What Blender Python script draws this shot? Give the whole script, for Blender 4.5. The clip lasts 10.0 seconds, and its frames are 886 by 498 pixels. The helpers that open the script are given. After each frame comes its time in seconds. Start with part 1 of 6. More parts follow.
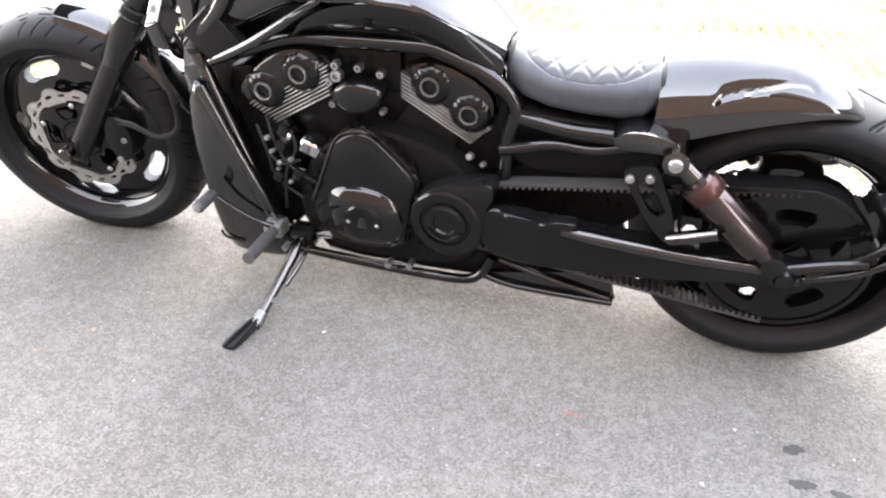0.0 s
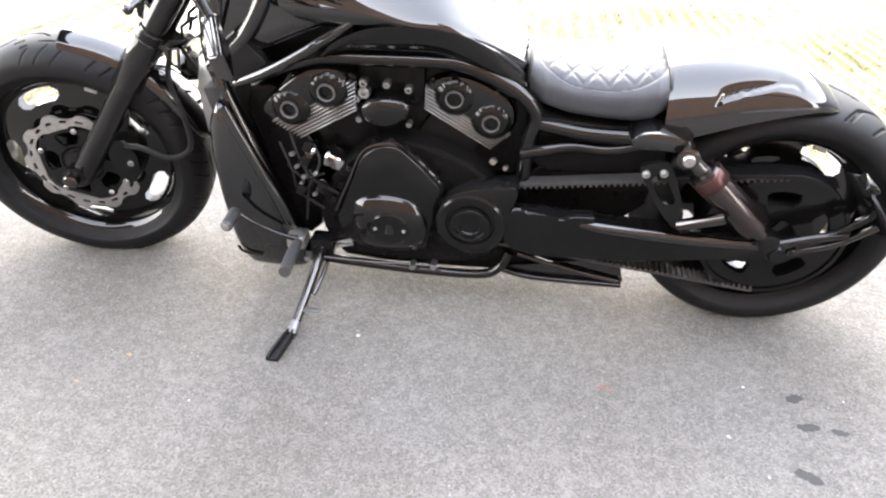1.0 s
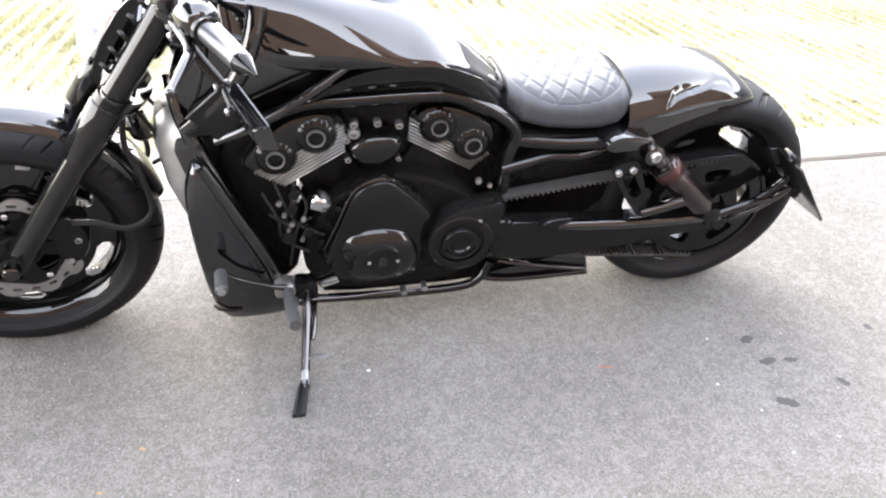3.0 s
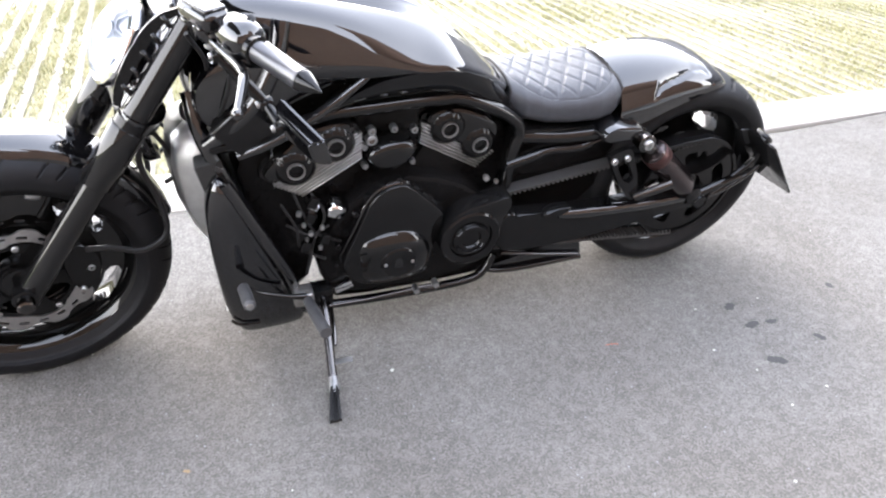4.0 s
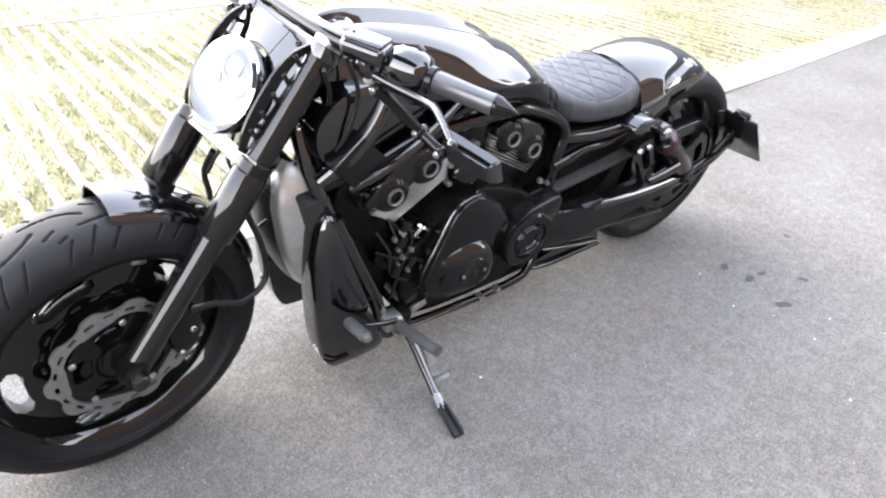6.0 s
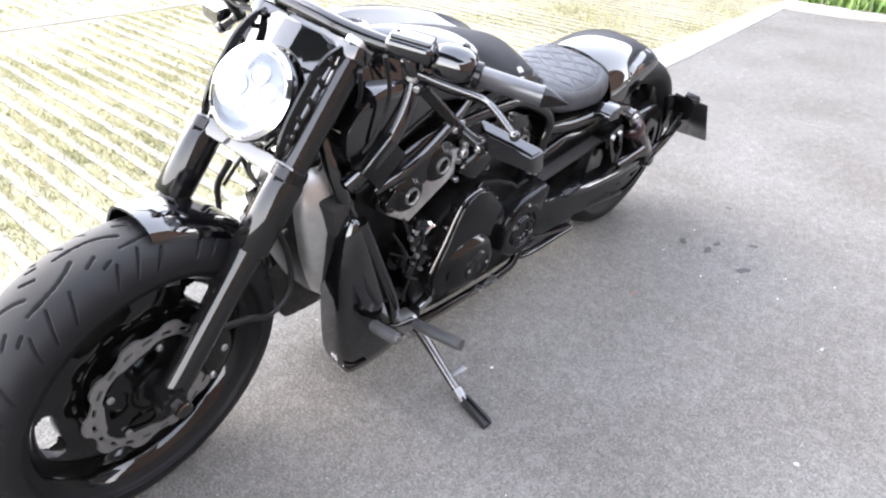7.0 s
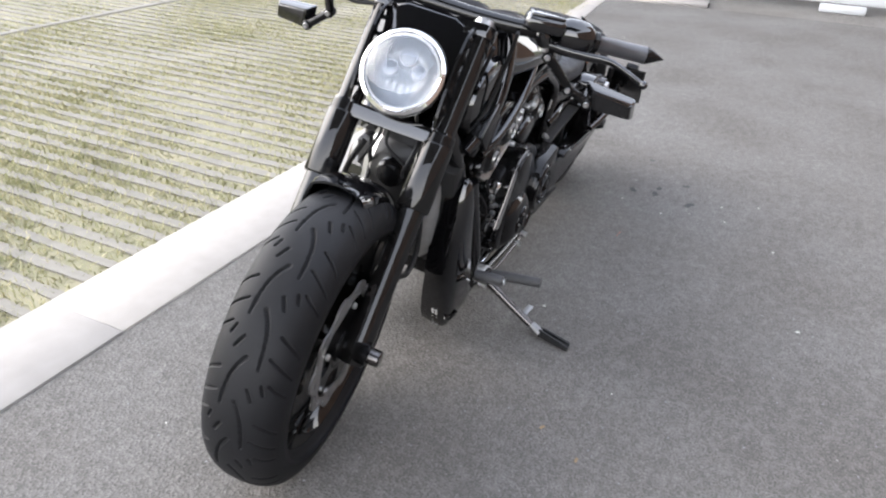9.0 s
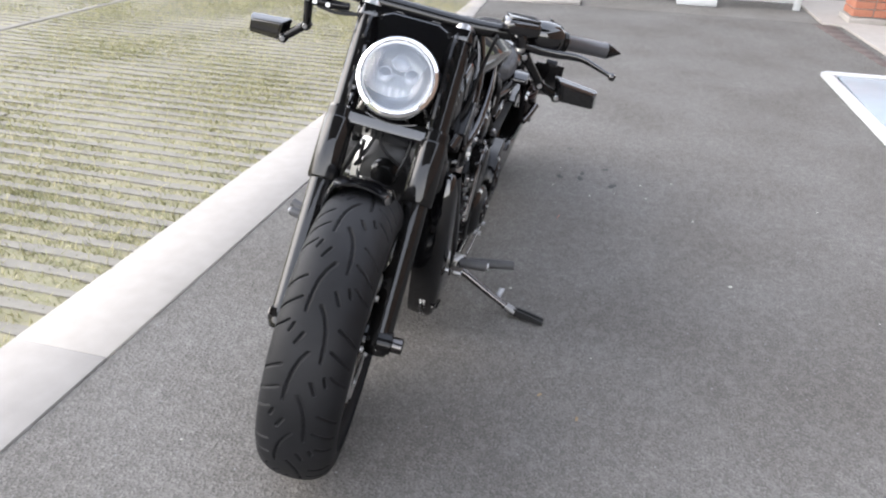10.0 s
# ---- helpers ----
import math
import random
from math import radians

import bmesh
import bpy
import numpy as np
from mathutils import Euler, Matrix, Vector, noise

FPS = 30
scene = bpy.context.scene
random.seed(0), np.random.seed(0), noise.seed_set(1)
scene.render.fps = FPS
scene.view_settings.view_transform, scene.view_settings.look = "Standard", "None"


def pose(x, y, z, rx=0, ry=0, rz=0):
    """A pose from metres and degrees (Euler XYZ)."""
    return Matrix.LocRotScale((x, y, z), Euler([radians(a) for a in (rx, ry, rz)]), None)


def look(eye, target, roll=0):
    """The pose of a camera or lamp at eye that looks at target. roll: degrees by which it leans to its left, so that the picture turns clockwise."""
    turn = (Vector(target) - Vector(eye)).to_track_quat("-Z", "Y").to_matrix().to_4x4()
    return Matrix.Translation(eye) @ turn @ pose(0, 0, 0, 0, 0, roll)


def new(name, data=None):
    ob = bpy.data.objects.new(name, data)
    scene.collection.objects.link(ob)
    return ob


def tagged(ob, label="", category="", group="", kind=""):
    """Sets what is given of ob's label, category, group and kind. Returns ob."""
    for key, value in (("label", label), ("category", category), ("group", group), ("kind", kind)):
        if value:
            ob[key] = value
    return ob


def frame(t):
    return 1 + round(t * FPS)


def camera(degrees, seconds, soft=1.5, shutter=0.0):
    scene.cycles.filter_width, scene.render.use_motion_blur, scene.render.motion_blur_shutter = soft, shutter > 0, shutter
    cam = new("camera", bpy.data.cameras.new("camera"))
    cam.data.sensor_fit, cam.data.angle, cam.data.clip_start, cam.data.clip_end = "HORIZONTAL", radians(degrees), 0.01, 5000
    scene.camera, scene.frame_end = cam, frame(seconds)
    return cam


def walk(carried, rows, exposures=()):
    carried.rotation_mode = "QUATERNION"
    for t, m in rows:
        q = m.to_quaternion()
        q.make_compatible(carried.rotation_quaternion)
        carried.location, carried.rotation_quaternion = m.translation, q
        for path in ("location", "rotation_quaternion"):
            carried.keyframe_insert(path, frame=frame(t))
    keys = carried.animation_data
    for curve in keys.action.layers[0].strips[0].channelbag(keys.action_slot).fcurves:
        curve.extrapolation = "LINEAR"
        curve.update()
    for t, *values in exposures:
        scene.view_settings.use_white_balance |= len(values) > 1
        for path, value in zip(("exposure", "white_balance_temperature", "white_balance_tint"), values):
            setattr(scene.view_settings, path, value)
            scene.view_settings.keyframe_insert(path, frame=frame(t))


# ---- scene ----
# ---- camera ----
cam = camera(64.9, 10.0, soft=2.2)
PATH = [
    (0.0, (0.5482, -1.615, 1.0168), (0.2082, -0.3741, 0.2849), 2.5),
    (0.5, (0.4158, -1.6771, 1.0464), (0.1617, -0.4194, 0.3078), 2.5),
    (1.0, (0.2822, -1.7542, 1.0893), (0.1401, -0.4855, 0.3411), 2.6),
    (1.5, (0.1365, -1.7821, 1.1204), (0.0929, -0.5138, 0.3582), 2.6),
    (2.0, (-0.0117, -1.7417, 1.1596), (0.0641, -0.4861, 0.3796), 2.5),
    (2.5, (-0.1095, -1.7285, 1.1773), (0.0845, -0.482, 0.404), 2.6),
    (4.0, (-0.4712, -1.6932, 1.2351), (-0.0074, -0.5285, 0.4484), 2.4),
    (4.5, (-0.5943, -1.6146, 1.2321), (-0.0353, -0.4843, 0.4566), 2.5),
    (5.0, (-0.7376, -1.5542, 1.2499), (-0.0995, -0.4662, 0.4758), 2.5),
    (5.5, (-0.9205, -1.5047, 1.2573), (-0.2166, -0.454, 0.4884), 2.3),
    (7.0, (-1.2768, -1.2495, 1.2388), (-0.3227, -0.4046, 0.4869), 2.4),
    (7.5, (-1.4825, -1.179, 1.2565), (-0.462, -0.4056, 0.5143), 2.4),
    (8.0, (-1.6615, -1.0775, 1.2388), (-0.5863, -0.3719, 0.5062), 2.3),
    (8.5, (-1.7722, -0.9676, 1.2306), (-0.6558, -0.3292, 0.498), 2.4),
    (9.0, (-1.878, -0.8607, 1.224), (-0.7088, -0.3164, 0.4988), 2.3),
    (9.5, (-2.0083, -0.7435, 1.2395), (-0.7848, -0.311, 0.5269), 2.1),
    (10.0, (-2.0864, -0.6436, 1.2447), (-0.8266, -0.3289, 0.5343), 2.0),
]
EXPOSURES = [(0.0, 2.66, 6850, 11), (0.5, 2.52, 6850, 11), (1.0, 2.55, 6850, 11), (1.5, 2.55, 6850, 11), (2.5, 2.55, 6850, 11), (4.0, 2.09, 6520, 12), (4.5, 2.11, 6520, 12), (5.0, 2.15, 6520, 12), (5.5, 2.14, 6520, 12), (7.0, 2.05, 6450, 12.5), (7.5, 1.63, 6450, 12.5), (8.0, 1.30, 6450, 12.5), (8.5, 1.38, 6450, 12.5), (9.0, 1.15, 6500, 11), (10.0, 1.00, 6500, 11)]
walk(cam, [(t, look(eye, target, roll)) for t, eye, target, roll in PATH], EXPOSURES)

# ---- world and light ----
world = bpy.data.worlds.new("sky")
scene.world = world
world.use_nodes = True
wn = world.node_tree.nodes
sky = wn.new("ShaderNodeTexSky")
sky.sky_type = "NISHITA"
sky.sun_disc = False
sky.sun_elevation, sky.sun_rotation = radians(36), radians(-9)
sky.dust_density, sky.ozone_density, sky.air_density = 2.5, 1.5, 1.0
# thin haze added to the clear sky: white near the horizon, blue and dimmer overhead
where = wn.new("ShaderNodeTexCoord")
height = wn.new("ShaderNodeSeparateXYZ")
haze = wn.new("ShaderNodeValToRGB")
haze.color_ramp.elements[0].color = (1.0, 1.0, 1.0, 1)
haze.color_ramp.elements[1].color = (0.34, 0.38, 0.46, 1)
for at, tone in ((0.25, (0.95, 0.96, 0.98, 1)), (0.5, (0.62, 0.66, 0.73, 1))):
    haze.color_ramp.elements.new(at).color = tone
bright = wn.new("ShaderNodeMix")
bright.data_type, bright.blend_type = "RGBA", "MULTIPLY"
bright.inputs["Factor"].default_value = 1.0
bright.inputs["B"].default_value = (2.84, 2.8, 2.80, 1)
whole = wn.new("ShaderNodeMix")
whole.data_type, whole.blend_type = "RGBA", "ADD"
whole.inputs["Factor"].default_value = 1.0
thin = wn.new("ShaderNodeMix")
thin.data_type, thin.blend_type = "RGBA", "MULTIPLY"
thin.inputs["Factor"].default_value = 1.0
thin.inputs["B"].default_value = (0.08, 0.08, 0.08, 1)
wl = world.node_tree.links
wl.new(where.outputs["Generated"], height.inputs[0])
wl.new(height.outputs["Z"], haze.inputs["Fac"])
wl.new(haze.outputs["Color"], bright.inputs["A"])
wl.new(sky.outputs[0], thin.inputs["A"])
wl.new(bright.outputs["Result"], whole.inputs["A"])
wl.new(thin.outputs["Result"], whole.inputs["B"])
wl.new(whole.outputs["Result"], wn["Background"].inputs[0])
wn["Background"].inputs[1].default_value = 1.0
sun = new("sun", bpy.data.lights.new("sun", "SUN"))
sun.data.energy, sun.data.angle, sun.data.color = 1.3, radians(50), (1.0, 0.96, 0.91)
sun.matrix_world = look((-0.8, 5.0, 3.9), (0, 0, 0))


# ---- materials ----
def mat(name, color, rough=0.5, metal=0.0, coat=0.0, spec=0.5, var=0.0, scale=40.0, bump=0.0, bump_scale=200.0, color2=None, rough_var=0.0, detail=6.0, island=0.0):
    """A principled material: colour varied by noise at two scales, with fine relief."""
    m = bpy.data.materials.new(name)
    m.use_nodes = True
    nt = m.node_tree
    b = nt.nodes["Principled BSDF"]
    b.inputs["Base Color"].default_value = (*color, 1)
    b.inputs["Roughness"].default_value = rough
    b.inputs["Metallic"].default_value = metal
    b.inputs["Coat Weight"].default_value = coat
    b.inputs["Coat Roughness"].default_value = 0.04
    b.inputs["Specular IOR Level"].default_value = spec
    co = nt.nodes.new("ShaderNodeTexCoord")
    if var or color2:
        n1, n2 = nt.nodes.new("ShaderNodeTexNoise"), nt.nodes.new("ShaderNodeTexNoise")
        n1.inputs["Scale"].default_value, n2.inputs["Scale"].default_value = scale, scale / 9
        n1.inputs["Detail"].default_value = n2.inputs["Detail"].default_value = detail
        add = nt.nodes.new("ShaderNodeMath")
        add.operation = "ADD"
        for n, k in ((n1, 0), (n2, 1)):
            nt.links.new(co.outputs["Object"], n.inputs["Vector"])
            nt.links.new(n.outputs["Fac"], add.inputs[k])
        ramp = nt.nodes.new("ShaderNodeMapRange")
        ramp.inputs["From Min"].default_value, ramp.inputs["From Max"].default_value = 0.75, 1.25
        nt.links.new(add.outputs[0], ramp.inputs["Value"])
        mix = nt.nodes.new("ShaderNodeMix")
        mix.data_type = "RGBA"
        c2 = color2 or tuple(c * (1 - var) for c in color)
        mix.inputs["A"].default_value, mix.inputs["B"].default_value = (*color, 1), (*c2, 1)
        nt.links.new(ramp.outputs[0], mix.inputs["Factor"])
        nt.links.new(mix.outputs["Result"], b.inputs["Base Color"])
        if rough_var:
            rr = nt.nodes.new("ShaderNodeMapRange")
            rr.inputs["From Min"].default_value, rr.inputs["From Max"].default_value = 0.75, 1.25
            rr.inputs["To Min"].default_value, rr.inputs["To Max"].default_value = rough - rough_var, rough + rough_var
            nt.links.new(add.outputs[0], rr.inputs["Value"])
            nt.links.new(rr.outputs[0], b.inputs["Roughness"])
    if bump:
        n3, bp = nt.nodes.new("ShaderNodeTexNoise"), nt.nodes.new("ShaderNodeBump")
        n3.inputs["Scale"].default_value, n3.inputs["Detail"].default_value = bump_scale, 3
        bp.inputs["Strength"].default_value, bp.inputs["Distance"].default_value = bump, 0.002
        nt.links.new(co.outputs["Object"], n3.inputs["Vector"])
        nt.links.new(n3.outputs["Fac"], bp.inputs["Height"])
        nt.links.new(bp.outputs[0], b.inputs["Normal"])
    return m


GLOSS = mat("black gloss paint", (0.0022, 0.0022, 0.0026), 0.035, spec=0.7, coat=0.35)
ENAMEL = mat("black gloss enamel", (0.0035, 0.0034, 0.0034), 0.07, spec=0.46, var=0.3, scale=70, bump=0.015, bump_scale=500)
FORKBLACK = mat("gloss black fork finish", (0.006, 0.0058, 0.0058), 0.04, spec=0.4, coat=0.0, var=0.1, scale=30)
RIMBLACK = mat("black rim enamel", (0.003, 0.003, 0.003), 0.06, spec=0.42, var=0.3, scale=70)
SATIN = mat("satin black enamel", (0.0055, 0.0054, 0.0055), 0.10, spec=0.25, var=0.3, scale=60, bump=0.02, bump_scale=900, rough_var=0.06)
MATTE = mat("black wrinkle paint", (0.0055, 0.0052, 0.0052), 0.26, spec=0.13, var=0.3, scale=80, bump=0.12, bump_scale=700)
RUBBER = mat("tyre rubber", (0.0085, 0.0087, 0.0098), 0.56, spec=0.17, var=0.35, scale=30, bump=0.1, bump_scale=500)
BLACKRUBBER = mat("black moulded rubber", (0.007, 0.007, 0.0075), 0.55, spec=0.3, bump=0.1, bump_scale=500, var=0.2)
BELTRUBBER = mat("dusty belt rubber", (0.035, 0.034, 0.034), 0.6, var=0.3, scale=40, bump=0.1, bump_scale=500)
PEGRUBBER = mat("worn grey peg rubber", (0.045, 0.045, 0.047), 0.55, var=0.3, scale=60, bump=0.3, bump_scale=300)
GRIPRUBBER = mat("polished grip rubber", (0.035, 0.035, 0.04), 0.3, spec=0.8, bump=0.05, bump_scale=600, var=0.2)
STEEL = mat("brushed disc steel", (0.46, 0.45, 0.44), 0.42, metal=1.0, var=0.25, scale=50, rough_var=0.08)
CHROME = mat("chrome", (0.72, 0.72, 0.73), 0.08, metal=1.0)
DARKCHROME = mat("smoked chrome", (0.075, 0.07, 0.068), 0.16, metal=1.0, coat=0.4)
ZINC = mat("zinc plated bolt", (0.5, 0.5, 0.5), 0.32, metal=1.0, var=0.2)
ALU = mat("machined fin aluminium", (0.38, 0.37, 0.355), 0.42, metal=1.0, var=0.2, scale=120)
LEATHER = mat("black seat leather", (0.037, 0.039, 0.045), 0.45, spec=0.32, var=0.2, scale=50, bump=0.2, bump_scale=420, rough_var=0.05)
RUST = mat("red-brown anodised collar", (0.075, 0.034, 0.032), 0.3, metal=0.7, var=0.3)
SHOCKMETAL = mat("smoked shock tube", (0.055, 0.042, 0.042), 0.2, metal=0.9, coat=0.4, var=0.2)
GREYALU = mat("grey cast aluminium", (0.22, 0.22, 0.22), 0.42, metal=0.8, var=0.3, scale=80)
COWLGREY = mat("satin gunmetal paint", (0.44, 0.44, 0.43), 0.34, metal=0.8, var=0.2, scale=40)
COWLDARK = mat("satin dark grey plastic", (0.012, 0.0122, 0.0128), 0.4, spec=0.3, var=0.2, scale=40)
CORE = mat("radiator core", (0.02, 0.02, 0.02), 0.6, metal=0.3, var=0.3)
LENSWHITE = mat("white lamp reflector", (0.155, 0.175, 0.205), 0.25, var=0.08, scale=30, coat=0.5)
BULB = mat("lamp projector lens", (0.17, 0.19, 0.225), 0.1, coat=1.0)
LAMPRING = mat("pale lamp ring", (0.26, 0.285, 0.32), 0.3)
TAN = mat("tan ochre cover strip", (0.30, 0.20, 0.14), 0.5, var=0.3)


def glass_material():
    m = bpy.data.materials.new("clear lamp glass")
    m.use_nodes = True
    b = m.node_tree.nodes["Principled BSDF"]
    b.inputs["Transmission Weight"].default_value, b.inputs["Roughness"].default_value, b.inputs["IOR"].default_value = 1.0, 0.02, 1.45
    b.inputs["Base Color"].default_value = (0.97, 0.98, 1.0, 1)
    return m


GLASS = glass_material()
HALO = mat("white halo ring", (0.48, 0.50, 0.53), 0.3)


# ---- mesh helpers ----
def part(name, bm, material, parent, label="", sharp=40, world_matrix=None):
    """Links a bmesh as one mesh object under a thing or a part."""
    bmesh.ops.recalc_face_normals(bm, faces=bm.faces)
    for e in bm.edges:
        if len(e.link_faces) == 2 and e.calc_face_angle(0.0) > radians(sharp):
            e.smooth = False
    me = bpy.data.meshes.new(name)
    bm.to_mesh(me)
    bm.free()
    for p in me.polygons:
        p.use_smooth = True
    me.materials.append(material)
    ob = new(name, me)
    ob.parent = parent
    return tagged(ob, label) if label else ob


def xform(bm, m):
    if m is not None:
        bmesh.ops.transform(bm, matrix=m, verts=bm.verts)
    return bm


def catmull(pts, n=5, closed=False):
    pts = [Vector(p) for p in pts]
    out, k = [], len(pts)
    for i in range(k if closed else k - 1):
        if closed:
            a, b, c, d = pts[i - 1], pts[i], pts[(i + 1) % k], pts[(i + 2) % k]
        else:
            b, c = pts[i], pts[i + 1]
            a = pts[i - 1] if i else b * 2 - c
            d = pts[i + 2] if i + 2 < k else c * 2 - b
        for j in range(n):
            t = j / n
            out.append(0.5 * (2 * b + (c - a) * t + (2 * a - 5 * b + 4 * c - d) * t * t + (3 * b - a - 3 * c + d) * t ** 3))
    if not closed:
        out.append(pts[-1])
    return out


def chaikin(pts, n=2, q=0.25):
    """Cuts the corners of a closed outline n times."""
    for _ in range(n):
        out = []
        for i, p in enumerate(pts):
            nx = pts[(i + 1) % len(pts)]
            out += [tuple(a * (1 - q) + b * q for a, b in zip(p, nx)), tuple(a * q + b * (1 - q) for a, b in zip(p, nx))]
        pts = out
    return pts


def bridge(bm, rings, closed=True, cap0=True, cap1=True):
    for a, b in zip(rings, rings[1:]):
        k = len(a)
        for i in range(k if closed else k - 1):
            j = (i + 1) % k
            bm.faces.new((a[i], a[j], b[j], b[i]))
    if cap0:
        bm.faces.new(rings[0][::-1])
    if cap1:
        bm.faces.new(rings[-1])


def tube(pts, r, n=12, smooth=5, m=None, bm=None, flat=1.0):
    """A round bar along points; r one radius or one for each point given."""
    bm = bm or bmesh.new()
    radii = r if isinstance(r, (list, tuple)) else [r] * len(pts)
    line = catmull(pts, smooth) if smooth > 1 and len(pts) > 2 else [Vector(p) for p in pts]
    count = len(line)
    rad = [np.interp(i / (count - 1) * (len(pts) - 1), range(len(pts)), radii) for i in range(count)]
    rings, up = [], None
    for i, p in enumerate(line):
        d = (line[min(i + 1, count - 1)] - line[max(i - 1, 0)]).normalized()
        if up is None:
            up = d.orthogonal().normalized() if abs(d.y) > 0.9 else (Vector((0, 1, 0)) - d * d.y).normalized()
        up = (up - d * up.dot(d)).normalized()
        side = d.cross(up)
        rings.append([bm.verts.new(p + (up * math.cos(a) * flat + side * math.sin(a)) * rad[i]) for a in (2 * math.pi * k / n for k in range(n))])
    bridge(bm, rings)
    return xform(bm, m)


def lathe(profile, origin, axis, n=40, m=None, bm=None, cap=True):
    """Turns (distance along the axis, radius) about an axis."""
    bm = bm or bmesh.new()
    axis = Vector(axis).normalized()
    u = axis.orthogonal().normalized()
    v = axis.cross(u)
    o = Vector(origin)
    rings = [[bm.verts.new(o + axis * h + (u * math.cos(a) + v * math.sin(a)) * max(r, 0.0004)) for a in (2 * math.pi * k / n for k in range(n))] for h, r in profile]
    bridge(bm, rings, cap0=cap, cap1=cap)
    return xform(bm, m)


def plate(outline, y0, y1, bevel=0.003, rounds=1, m=None, bm=None, segs=2):
    """An outline in x, z, from y0 (outer face) to y1."""
    own = bm is None
    bm = bm or bmesh.new()
    pts = chaikin(outline, rounds) if rounds else outline
    a = [bm.verts.new((x, y0, z)) for x, z in pts]
    b = [bm.verts.new((x, y1, z)) for x, z in pts]
    f0, f1 = bm.faces.new(a), bm.faces.new(b[::-1])
    for i in range(len(a)):
        j = (i + 1) % len(a)
        bm.faces.new((a[j], a[i], b[i], b[j]))
    if bevel and own:
        bmesh.ops.recalc_face_normals(bm, faces=bm.faces)
        bmesh.ops.bevel(bm, geom=list(f0.edges), offset=bevel, segments=segs, affect="EDGES", profile=0.5)
        flat = [f for f in bm.faces if abs(f.normal.y) > 0.99 and len(f.verts) > 4]
        bmesh.ops.inset_individual(bm, faces=flat, thickness=0.0015)
    return xform(bm, m)


def dome(outline, layers, rounds=2, m=None, centre=None):
    """A cover: the outline shrunk about its middle, layer by layer: (scale, y)."""
    bm = bmesh.new()
    pts = chaikin(outline, rounds)
    cx, cz = centre or (sum(p[0] for p in pts) / len(pts), sum(p[1] for p in pts) / len(pts))
    rings = [[bm.verts.new((cx + (x - cx) * s, y, cz + (z - cz) * s)) for x, z in pts] for s, y in layers]
    bridge(bm, rings)
    return xform(bm, m)


def block(size, at=(0, 0, 0), bevel=0.004, rot=(0, 0, 0), m=None, segs=2):
    bm = bmesh.new()
    bmesh.ops.create_cube(bm, size=1)
    bmesh.ops.scale(bm, vec=size, verts=bm.verts)
    if bevel:
        bmesh.ops.bevel(bm, geom=list(bm.edges), offset=bevel, segments=segs, affect="EDGES", profile=0.5)
    xform(bm, pose(*at, *rot))
    return xform(bm, m)


def bolt(at, axis, r, h, m=None, socket=True):
    """A cap screw with a recessed middle."""
    prof = [(0, r), (h * 0.8, r), (h, r * 0.85)] + ([(h, r * 0.5), (h * 0.4, r * 0.45)] if socket else [])
    return lathe(prof, at, axis, 14, m)


def loft(sections, closed=True, m=None, cap=True):
    bm = bmesh.new()
    rings = [[bm.verts.new(p) for p in s] for s in sections]
    bridge(bm, rings, closed, cap, cap)
    return xform(bm, m)


def thing(name, label, category, m=Matrix(), group="", kind=""):
    ob = new(name)
    ob.matrix_world = m
    return tagged(ob, label, category, group, kind)


